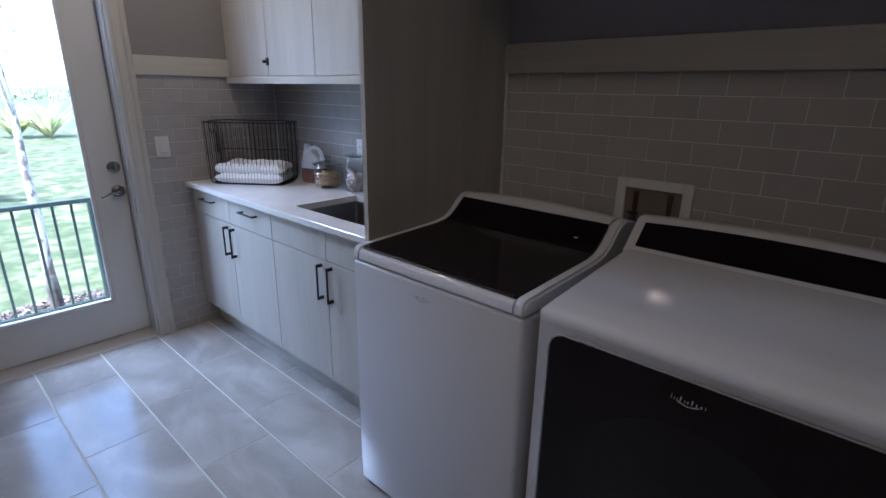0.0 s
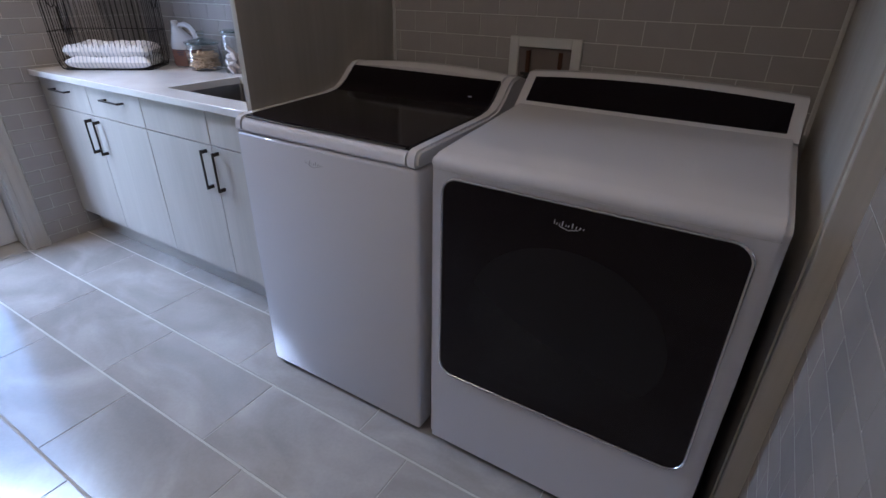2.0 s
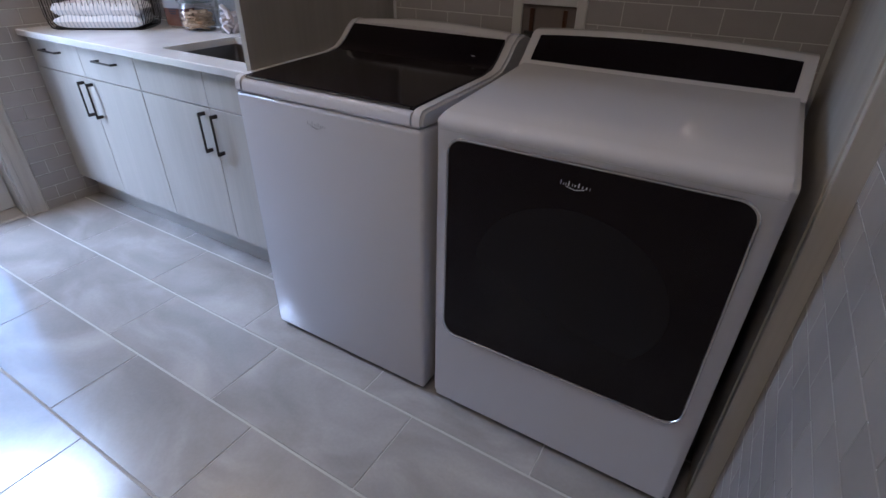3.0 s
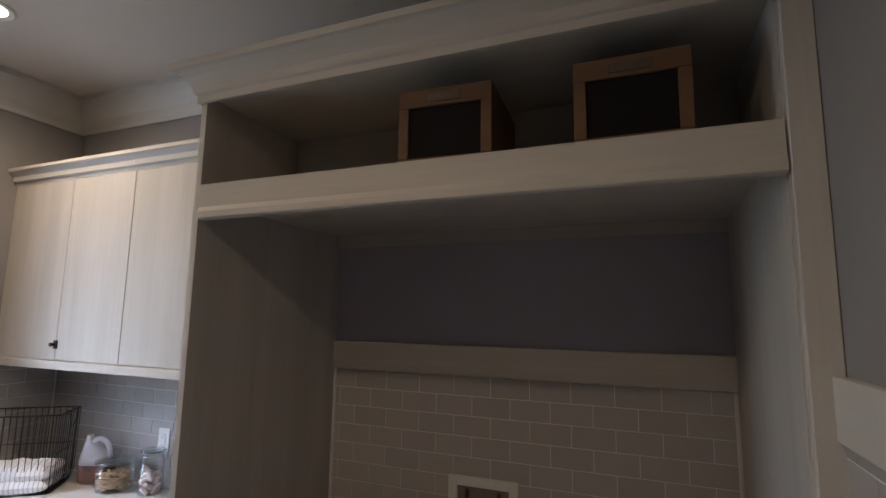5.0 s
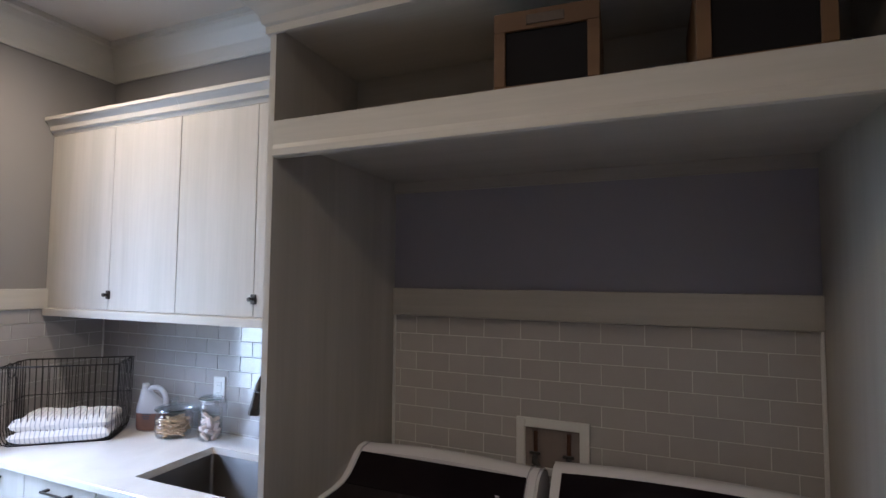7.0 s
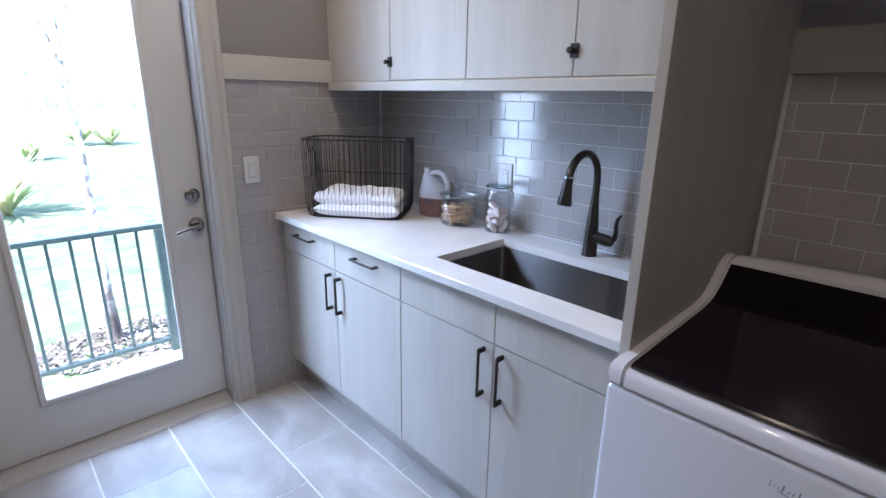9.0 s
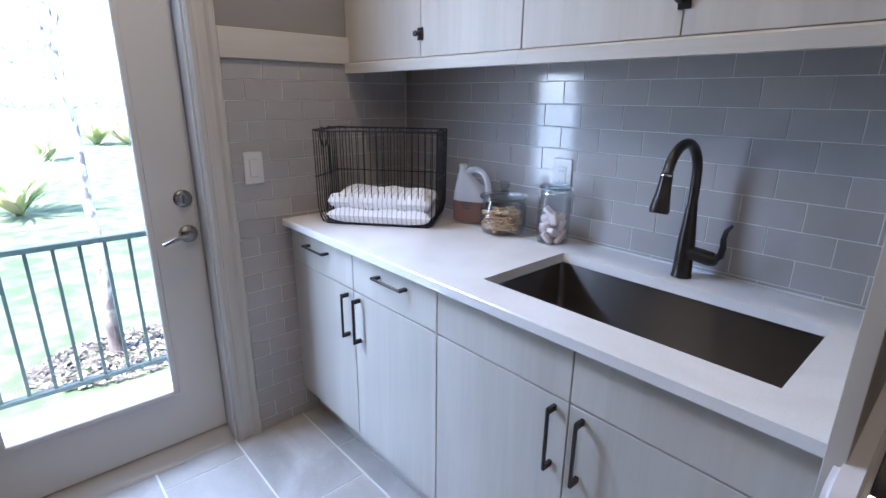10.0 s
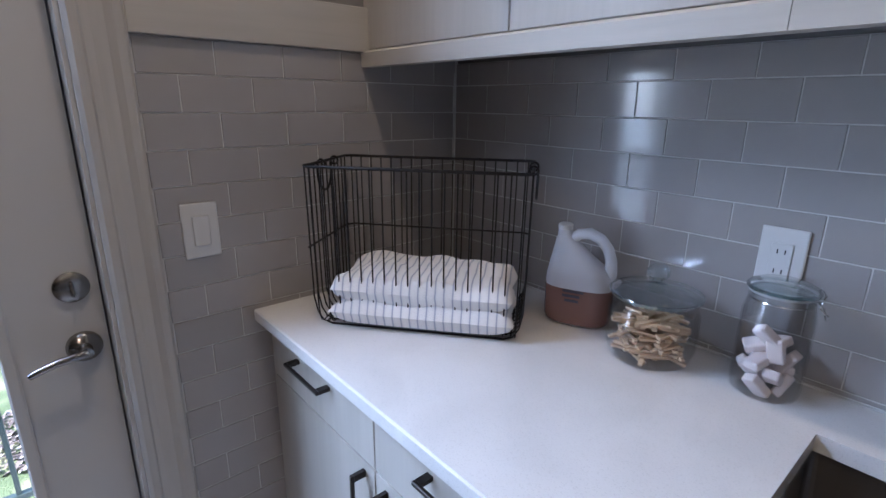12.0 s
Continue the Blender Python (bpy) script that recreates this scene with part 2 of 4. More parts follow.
bc_ = ramp(n_, l_, gi_.outputs["Random Per Island"], [(0, (0.36, 0.46, 0.22)), (0.55, (0.55, 0.58, 0.32)), (1, (0.62, 0.50, 0.36))])
tl_, ms_ = n_.new("ShaderNodeBsdfTranslucent"), n_.new("ShaderNodeMixShader")
l_.new(bc_, b_.inputs["Base Color"]), l_.new(bc_, tl_.inputs[0])
ms_.inputs[0].default_value = 0.45
l_.new(b_.outputs[0], ms_.inputs[1]), l_.new(tl_.outputs[0], ms_.inputs[2]), l_.new(ms_.outputs[0], n_["Material Output"].inputs[0])
GRASS = mat("lawn", (0.10, 0.16, 0.05), 0.9)
n_, l_, b_ = nodes_of(GRASS)
l_.new(ramp(n_, l_, noise_tex(n_, l_, 3.5, 8), [(0.35, (0.040, 0.060, 0.018)), (0.50, (0.070, 0.092, 0.036)), (0.66, (0.17, 0.17, 0.09))]), b_.inputs["Base Color"])
bump(n_, l_, b_, noise_tex(n_, l_, 60, 5), 0.8, 0.02)
SILL = painted("pale_stone_sill", (0.34, 0.325, 0.305), 0.35, 60, 0.1)
PRINT = mat("dark_print", (0.06, 0.05, 0.07), 0.5)
# shade of a deep box put into the colour
RECESS = painted("shaded_recess", (0.17, 0.14, 0.125), 0.6)
LENS = mat("lamp_lens", (1, 0.9, 0.75), 0.4, Emission_Color=(1, 0.86, 0.62, 1), Emission_Strength=2.5)

# ---- mesh helpers ----


def thing(name, at=(0, 0, 0), turn=0.0, label="", category="", group=""):
    ob = new(name)
    ob.matrix_basis = pose(*at, 0, 0, turn)
    ob.empty_display_size = 0.1
    return tagged(ob, label, category, group)


def part(name, bm, material, parent=None, label="", smooth=False, kind=""):
    me = bpy.data.meshes.new(name)
    bm.normal_update()
    bm.to_mesh(me)
    bm.free()
    me.materials.append(material)
    if smooth:
        for p in me.polygons:
            p.use_smooth = True
        me.set_sharp_from_angle(angle=radians(40))
    ob = new(name, me)
    ob.parent = parent
    return tagged(ob, label, kind=kind)


def box(x0, x1, y0, y1, z0, z1, bevel=0.0, seg=1, bm=None):
    b = bm or bmesh.new()
    vs = [b.verts.new((x, y, z)) for x in (x0, x1) for y in (y0, y1) for z in (z0, z1)]
    fs = [b.faces.new([vs[k] for k in q]) for q in ((0, 1, 3, 2), (4, 6, 7, 5), (0, 4, 5, 1), (2, 3, 7, 6), (0, 2, 6, 4), (1, 5, 7, 3))]
    if bevel > 0:
        es = {e for f in fs for e in f.edges}
        bmesh.ops.bevel(b, geom=list(es), offset=bevel, segments=seg, affect="EDGES", profile=0.5)
    return b


def extrude_profile(pts, axis, a, c, bm=None):
    """A closed outline pts swept along an axis from a to c. axis x: pts are (y, z); axis y: (x, z); axis z: (x, y)."""
    b = bm or bmesh.new()
    put = {"x": lambda s, p: (s, p[0], p[1]), "y": lambda s, p: (p[0], s, p[1]), "z": lambda s, p: (p[0], p[1], s)}[axis]
    lo, hi = [b.verts.new(put(a, p)) for p in pts], [b.verts.new(put(c, p)) for p in pts]
    n = len(pts)
    for k in range(n):
        b.faces.new((lo[k], lo[(k + 1) % n], hi[(k + 1) % n], hi[k]))
    b.faces.new(lo[::-1])
    b.faces.new(hi)
    bmesh.ops.recalc_face_normals(b, faces=b.faces)
    return b


def lathe(profile, steps=32, bm=None, at=(0, 0, 0)):
    """profile: (radius, z) from bottom to top, turned about z."""
    b = bm or bmesh.new()
    rings = []
    for r, z in profile:
        if r < 1e-5:
            rings.append([b.verts.new((at[0], at[1], at[2] + z))])
        else:
            rings.append([b.verts.new((at[0] + r * math.cos(2 * math.pi * k / steps), at[1] + r * math.sin(2 * math.pi * k / steps), at[2] + z)) for k in range(steps)])
    for p, q in zip(rings, rings[1:]):
        for k in range(steps):
            j = (k + 1) % steps
            if len(p) == 1 and len(q) == 1:
                continue
            if len(p) == 1:
                b.faces.new((p[0], q[j], q[k]))
            elif len(q) == 1:
                b.faces.new((p[k], p[j], q[0]))
            else:
                b.faces.new((p[k], p[j], q[j], q[k]))
    bmesh.ops.recalc_face_normals(b, faces=b.faces)
    return b


def tube(points, radius, steps=8, bm=None, cyclic=False, radii=None):
    """A round bar along points."""
    b = bm or bmesh.new()
    pts = [Vector(p) for p in points]
    n, rings, up = len(pts), [], None
    for k, p in enumerate(pts):
        if cyclic:
            d = pts[(k + 1) % n] - pts[k - 1]
        else:
            d = pts[min(k + 1, n - 1)] - pts[max(k - 1, 0)]
        d.normalize()
        if up is None:
            up = d.orthogonal().normalized()
        up = (up - d * up.dot(d)).normalized()
        side = d.cross(up)
        r = radii[k] if radii else radius
        rings.append([b.verts.new(p + (up * math.cos(a) + side * math.sin(a)) * r) for a in [2 * math.pi * i / steps for i in range(steps)]])
    for p, q in (zip(rings, rings[1:] + rings[:1]) if cyclic else zip(rings, rings[1:])):
        for k in range(steps):
            j = (k + 1) % steps
            b.faces.new((p[k], p[j], q[j], q[k]))
    if not cyclic:
        b.faces.new(rings[0][::-1])
        b.faces.new(rings[-1])
    return b


def rounded(x0, x1, z0, z1, r, steps=6):
    pts = []
    for cx, cz, a0 in ((x1 - r, z1 - r, 0), (x0 + r, z1 - r, 90), (x0 + r, z0 + r, 180), (x1 - r, z0 + r, 270)):
        for k in range(steps + 1):
            a = radians(a0 + 90 * k / steps)
            pts.append((cx + r * math.cos(a), cz + r * math.sin(a)))
    return pts


def structure(name, bm, material, label="", category="", smooth=False):
    ob = part(name, bm, material, None, label, smooth, "structure")
    return tagged(ob, label, category or name.split("_")[0])


# ---- rooms' measures ----
XW, XE, YN, YS, ZC = -2.29, 1.110, 2.395, -6.20, 2.97
DOOR_Y0, DOOR_Y1, DOOR_X, DOOR_TOP = 0.60, 1.468, -2.37, 2.44
HX0, HX1, HY = -0.467, 1.085, 1.635

# ---- large structure ----
floor = structure("floor", box(XW - 0.2, XE + 0.2, YS - 0.2, YN + 0.2, -0.15, -0.0016), FGROUT, "floor of pale stone-look tiles with light grout")
ceiling = structure("ceiling", box(XW - 0.2, XE + 0.2, YS - 0.2, YN + 0.2, ZC, ZC + 0.12), CEIL, "flat grey-white painted ceiling")
wall_north = structure("wall_north", box(XW - 0.2, XE + 0.2, YN, YN + 0.2, -0.004, ZC), WALL, "grey painted wall, tiled in its lower part")
wall_east = structure("wall_east", box(XE, XE + 0.2, YS, YN, -0.004, ZC), WALL, "greige painted wall, tiled up to a rail")
# unseen; set far back and dark so less light bounces into the niche
wall_south = structure("wall_south", box(XW - 0.2, XE + 0.2, YS - 0.2, YS, -0.004, ZC), WALL_SOUTH, "plain unseen end wall, darkened to cut bounced light")
bm = box(XW - 0.2, XW, DOOR_Y1 + 0.02, YN, -0.004, ZC)
box(XW - 0.2, XW, YS, DOOR_Y0 - 0.02, -0.004, ZC, bm=bm)
box(XW - 0.2, XW, DOOR_Y0 - 0.02, DOOR_Y1 + 0.02, DOOR_TOP + 0.02, ZC, bm=bm)
wall_west = structure("wall_west", bm, WALL, "greige wall with the garden door, tiled below a rail")

# paint of the niche behind the machines
structure("niche_paint", box(HX0 + 0.022, 1.0495, YN - 0.004, YN, 1.62, 2.085), WALL_NICHE, "blue-grey painted strip of wall above the rail", "wall")


def grout_bed(name, bm):
    return structure(name, bm, GROUT, "white grout between the wall tiles", "tiling")


bed_w = grout_bed("grout_west", box(XW, XW + 0.0105, 1.574, YN, 0, 1.509))
bed_n = grout_bed("grout_north", box(XW + 0.0105, HX0, YN - 0.0105, YN, 0.915, 1.50))
bed_m = grout_bed("grout_niche", box(HX0 + 0.022, 1.0495, YN - 0.0105, YN, 0, 1.526))
bed_e = grout_bed("grout_east", box(XE - 0.0105, XE, YS, HY, 0, 1.545))

# rails on the walls
structure("rail_west", box(XW, XW + 0.022, 1.574, 2.11, 1.510, 1.611, 0.002), TRIM_Y, "cream wooden rail above the tiles", "trim")
structure("rail_niche", box(HX0 + 0.022, 1.0495, YN - 0.022, YN - 0.0045, 1.527, 1.638, 0.002), LAM_X, "cream wooden rail above the tiles", "trim")
structure("rail_east", box(XE - 0.022, XE, YS, HY, 1.546, 1.656, 0.002), TRIM_Y, "cream wooden rail above the tiles", "trim")
structure("soffit_cleat", box(HX0 + 0.022, 1.0495, YN - 0.020, YN - 0.0045, 2.038, 2.084, 0.001), LAM_X, "pale cleat under the shelf", "trim")


def tile_trim(name, x, y, z0, z1):
    structure(name, box(x - 0.005, x + 0.005, y - 0.005, y + 0.005, z0, z1, 0.002), PLASTIC, "thin white tile edge trim", "trim")


tile_trim("tile_edge_trim_corner", XW + 0.012, YN - 0.012, 0.916, 1.475)
tile_trim("tile_edge_trim_niche_left", HX0 + 0.0285, YN - 0.012, 0, 1.53)
tile_trim("tile_edge_trim_niche_right", 1.042, YN - 0.012, 0, 1.53)

# ceiling crown: a swept profile, mitred at the corners
CR = [(0, 0), (0.012, 0), (0.018, 0.02), (0.05, 0.055), (0.085, 0.115), (0.10, 0.15), (0.115, 0.155), (0.115, 0.185), (0, 0.185)]


def crown_run(name, axis, side, a, b, label="white ceiling crown moulding"):
    """A length of crown on a wall plane; its ends are mitred inward."""
    bm = bmesh.new()
    rings = []
    for end, s in ((a, 1), (b, -1)):
        ring = []
        for d, h in CR:
            off, along, z = side[1] * d, end + s * d, ZC - 0.185 + h
            ring.append(bm.verts.new((along, side[0] + off, z) if axis == "x" else (side[0] + off, along, z)))
        rings.append(ring)
    n = len(CR)
    for k in range(n):
        bm.faces.new((rings[0][k], rings[0][(k + 1) % n], rings[1][(k + 1) % n], rings[1][k]))
    bm.faces.new(rings[0]), bm.faces.new(rings[1][::-1])
    bmesh.ops.recalc_face_normals(bm, faces=bm.faces)
    structure(name, bm, CROWN, label, "crown moulding")


crown_run("crown_north", "x", (YN, -1), XW, XE)
crown_run("crown_west", "y", (XW, 1), YS, YN)
crown_run("crown_east", "y", (XE, -1), YS, YN)
crown_run("crown_south", "x", (YS, 1), XW, XE)

# ---- garden door ----
jamb = bmesh.new()
for y0, y1, z0, z1 in ((DOOR_Y1 + 0.004, DOOR_Y1 + 0.02, 0, DOOR_TOP + 0.02), (DOOR_Y0 - 0.02, DOOR_Y0 - 0.004, 0, DOOR_TOP + 0.02), (DOOR_Y0 - 0.004, DOOR_Y1 + 0.004, DOOR_TOP + 0.004, DOOR_TOP + 0.02)):
    box(XW - 0.2, XW, y0, y1, z0, z1, bm=jamb)
structure("door_jamb", jamb, DOORPAINT, "white painted door jamb", "door frame")
structure("door_sill", extrude_profile([(XW - 0.24, -0.001), (XW - 0.24, 0.036), (DOOR_X - 0.01, 0.036), (XW - 0.012, 0.008), (XW - 0.002, 0.0005), (XW - 0.002, -0.001)], "y", DOOR_Y0 - 0.004, DOOR_Y1 + 0.004), SILL, "pale stone door threshold", "threshold")
CAS = [(0.0, 0.0), (0.0, 0.014), (0.008, 0.020), (0.022, 0.020), (0.027, 0.014), (0.040, 0.013), (0.062, 0.016), (0.075, 0.024), (0.088, 0.026), (0.094, 0.020), (0.094, 0)]
structure("door_casing_right", extrude_profile([(XW + d, DOOR_Y1 + 0.012 + w) for w, d in CAS], "z", 0, DOOR_TOP + 0.1), TRIM, "cream moulded door casing", "door casing")
structure("door_casing_left", extrude_profile([(XW + d, DOOR_Y0 - 0.012 - w) for w, d in CAS], "z", 0, DOOR_TOP + 0.1), TRIM, "cream moulded door casing", "door casing")
structure("door_casing_head", extrude_profile([(XW + d, DOOR_TOP + 0.012 + w) for w, d in CAS], "y", DOOR_Y0 - 0.012, DOOR_Y1 + 0.012), TRIM_Y, "cream moulded door casing", "door casing")

seal = box(DOOR_X - 0.060, DOOR_X - 0.0465, DOOR_Y1 - 0.012, DOOR_Y1 + 0.0035, 0.037, DOOR_TOP + 0.0035)
box(DOOR_X - 0.060, DOOR_X - 0.0465, DOOR_Y0 - 0.0035, DOOR_Y0 + 0.012, 0.037, DOOR_TOP + 0.0035, bm=seal)
box(DOOR_X - 0.060, DOOR_X - 0.0465, DOOR_Y0 + 0.012, DOOR_Y1 - 0.012, DOOR_TOP - 0.012, DOOR_TOP + 0.0035, bm=seal)
structure("door_seal", seal, RUBBER, "dark rubber door seal", "door frame")

GY0, GY1, GZ0, GZ1 = 0.775, 1.299, 0.265, 2.27
bm = bmesh.new()
for y0, y1, z0, z1 in ((DOOR_Y0, GY0, 0.040, DOOR_TOP), (GY1, DOOR_Y1, 0.040, DOOR_TOP), (GY0, GY1, 0.040, GZ0), (GY0, GY1, GZ1, DOOR_TOP)):
    box(DOOR_X - 0.045, DOOR_X, y0, y1, z0, z1, bm=bm)
door = part("door_1", bm, DOORPAINT, None, "closed white full-glass garden door with nickel lever", kind="structure")
tagged(door, category="door")
bm = bmesh.new()
for y0, y1, z0, z1 in ((GY0 - 0.012, GY0 + 0.012, GZ0, GZ1), (GY1 - 0.012, GY1 + 0.012, GZ0, GZ1), (GY0 - 0.012, GY1 + 0.012, GZ0 - 0.012, GZ0 + 0.012), (GY0 - 0.012, GY1 + 0.012, GZ1 - 0.012, GZ1 + 0.012)):
    box(DOOR_X + 0.0005, DOOR_X + 0.010, y0, y1, z0, z1, 0.004, bm=bm)
part("glazing_bead", bm, DOORPAINT, door)
pane = part("pane", box(DOOR_X - 0.026, DOOR_X - 0.020, GY0, GY1, GZ0, GZ1), PANE, door, "clear glass pane")
LX = DOOR_X


def disc_x(name, x, y, z, prof, material, parent):
    bm = lathe(prof, 28)
    bmesh.ops.rotate(bm, verts=bm.verts, matrix=Matrix.Rotation(radians(90), 3, "Y"))
    bmesh.ops.translate(bm, verts=bm.verts, vec=(x, y, z))
    return part(name, bm, material, parent, smooth=True)


bolt = disc_x("deadbolt", LX, 1.421, 1.023, [(0.0, 0), (0.032, 0), (0.032, 0.006), (0.026, 0.012), (0.014, 0.014), (0.0, 0.014)], NICKEL, door)
part("thumb_turn", box(LX + 0.012, LX + 0.028, 1.4175, 1.4245, 1.007, 1.039, 0.003, 2), NICKEL, bolt)
rose = disc_x("lever_rose", LX, 1.423, 0.890, [(0.0, 0), (0.033, 0), (0.033, 0.006), (0.027, 0.014), (0.013, 0.02), (0.011, 0.045), (0.0, 0.046)], NICKEL, door)
part("lever", tube([(LX + 0.045, 1.423, 0.890), (LX + 0.05, 1.406, 0.890), (LX + 0.05, 1.376, 0.888), (LX + 0.048, 1.346, 0.879), (LX + 0.046, 1.326, 0.871)], 0.008, 10,
                   radii=[0.009, 0.009, 0.008, 0.0075, 0.006]), NICKEL, rose, smooth=True)

# ---- wardrobe-like surround over the machines ----
hutch = thing("laundry_surround", ((HX0 + HX1) / 2, HY, 0), 0, "tall pale wood-grain surround with open top shelf over the machines", "cabinet")
ox = -(HX0 + HX1) / 2


def hbox(x0, x1, y0, y1, z0, z1, bev=0.0008, bm=None):
    return box(x0 + ox, x1 + ox, y0 - HY, y1 - HY, z0, z1, bev, bm=bm)


part("side_panel", hbox(HX0, HX0 + 0.022, HY, YN - 0.001, 0, 2.427), LAM, hutch)
part("side_panel", hbox(1.050, 1.070, HY + 0.02, YN - 0.001, 0, 2.427), LAM, hutch)
part("stile", hbox(1.054, XE - 0.001, HY - 0.006, HY + 0.0195, 0, 2.427, 0.002), TRIM, hutch)
part("shelf", hbox(HX0 + 0.0225, 1.0495, HY + 0.0225, YN - 0.001, 2.085, 2.13), LAM_X, hutch)
bm = extrude_profile([(0.0, 2.026), (0.022, 2.026), (0.022, 2.132), (-0.001, 2.132), (-0.001, 2.062), (-0.006, 2.048), (-0.006, 2.030)], "x", HX0 + 0.0225 + ox, 1.0495 + ox)
part("shelf_apron", bm, LAM_X, hutch)
part("top_panel", hbox(HX0 + 0.0225, 1.0495, HY, YN - 0.001, 2.414, 2.427), LAM_X, hutch)
part("back_panel", hbox(HX0 + 0.0225, 1.0495, 2.072, 2.084, 2.1305, 2.4135), LAM_X, hutch)
HC = [(0, 0), (-0.010, 0), (-0.010, 0.022), (-0.018, 0.028), (-0.024, 0.05), (-0.044, 0.073), (-0.060, 0.086), (-0.070, 0.090), (-0.070, 0.110), (0, 0.110)]
bm = bmesh.new()
loops = []
for k in range(3):
    loops.append([])
for y, z in HC:
    loops[0].append(bm.verts.new((HX0 + ox + y, YN - 0.001 - HY, 2.392 + z)))
    loops[1].append(bm.verts.new((HX0 + ox + y, y, 2.392 + z)))
    loops[2].append(bm.verts.new((XE - 0.001 + ox, y, 2.392 + z)))
for p, q in zip(loops, loops[1:]):
    for k in range(len(HC) - 1):
        bm.faces.new((p[k], p[k + 1], q[k + 1], q[k]))
bm.faces.new(loops[2])
bm.faces.new(loops[0][::-1])
bmesh.ops.recalc_face_normals(bm, faces=bm.faces)
part("crown", bm, LAM_X, hutch)
part("crown_cover", hbox(HX0 + 0.002, XE - 0.002, HY + 0.002, YN - 0.002, 2.487, 2.502), LAM_X, hutch)


def crate(x0, x1, y0, turn, label):
    w, d, h = x1 - x0, 0.30, 0.202
    c = thing("wooden_crate", ((x0 + x1) / 2, y0, 2.1308), turn, label, "crate", "crates on the top shelf")
    zb = h * 0.16
    bm = bmesh.new()
    for a in ((-w / 2, w / 2, 0, 0.018, 0, 0.018), (-w / 2, w / 2, 0, 0.018, h - 0.048, h), (-w / 2, -w / 2 + 0.028, 0, 0.018, 0.018, h - 0.048), (w / 2 - 0.028, w / 2, 0, 0.018, 0.018, h - 0.048)):
        box(*a, 0.0015, bm=bm)
    part("front_frame", bm, CRATE, c)
    part("front_panel", box(-w / 2 + 0.028, w / 2 - 0.028, 0.008, 0.014, 0.018, h - 0.048), DARKPANEL, c, "black chalkboard panel")
    part("name_plate", box(-0.045, 0.045, -0.003, -0.0005, h - 0.038, h - 0.014, 0.001), TAG, c, "dark metal label holder")
    for s in (-1, 1):
        part("side", box(*sorted((s * w / 2, s * (w / 2 - 0.014))), 0.0185, d, 0, h, 0.0015), CRATE, c)
    part("back", box(-w / 2 + 0.0145, w / 2 - 0.0145, d - 0.014, d, 0, h), CRATE, c)
    part("bottom", box(-w / 2 + 0.0145, w / 2 - 0.0145, 0.0185, d - 0.0145, 0, 0.012), CRATE, c)
    return c


crate(0.208, 0.458, 1.670, 3, "small orange-brown wooden crate with a black front panel")
crate(0.655, 0.902, 1.668, 0, "larger orange-brown wooden crate with a black front panel")

# ---- washing machine and dryer ----


def wordmark(parent, x, z, y, size, material=LOGO):
    """Brand lettering as plain silver bars."""
    bm = bmesh.new()
    cx = x - size / 2
    for k, w in enumerate((0.05, 0.05, 0.05, 0.09, 0.05, 0.08, 0.09, 0.09, 0.09, 0.04)):
        h = 0.17 if k in (0, 3, 6) else 0.09
        lean = 0.02 * size
        vs = [bm.verts.new((px, y - 0.0004, pz)) for px, pz in ((cx, z), (cx + w * size * 0.35, z), (cx + w * size * 0.35 + lean, z + h * size), (cx + lean, z + h * size))]
        bm.faces.new(vs)
        cx += w * size + size * 0.035
    tube([(x - size * 0.3, y - 0.0006, z - 0.02 * size), (x, y - 0.0006, z - 0.1 * size), (x + size * 0.3, y - 0.0006, z - 0.02 * size)], 0.0008, 4, bm=bm)
    part("logo", bm, material, parent, "small silver maker's mark")


def cabinet_body(w, d, h, r=0.02):
    bm = box(-w / 2, w / 2, 0, d, 0.018, h, r, 4)
    return bm


def console_shell(rows_at, half, steps, ends=True):
    bm, rows = bmesh.new(), []
    for k in range(steps + 1):
        u = -1 + 2 * k / steps
        rows.append([bm.verts.new((u * half, y, z)) for y, z in rows_at(1 - u * u)])
    n = len(rows[0])
    for p, q in zip(rows, rows[1:]):
        for k in range(n):
            bm.faces.new((p[k], q[k], q[(k + 1) % n], p[(k + 1) % n]))
    bm.faces.new(rows[0]), bm.faces.new(rows[-1][::-1])
    bmesh.ops.recalc_face_normals(bm, faces=bm.faces)
    return bm


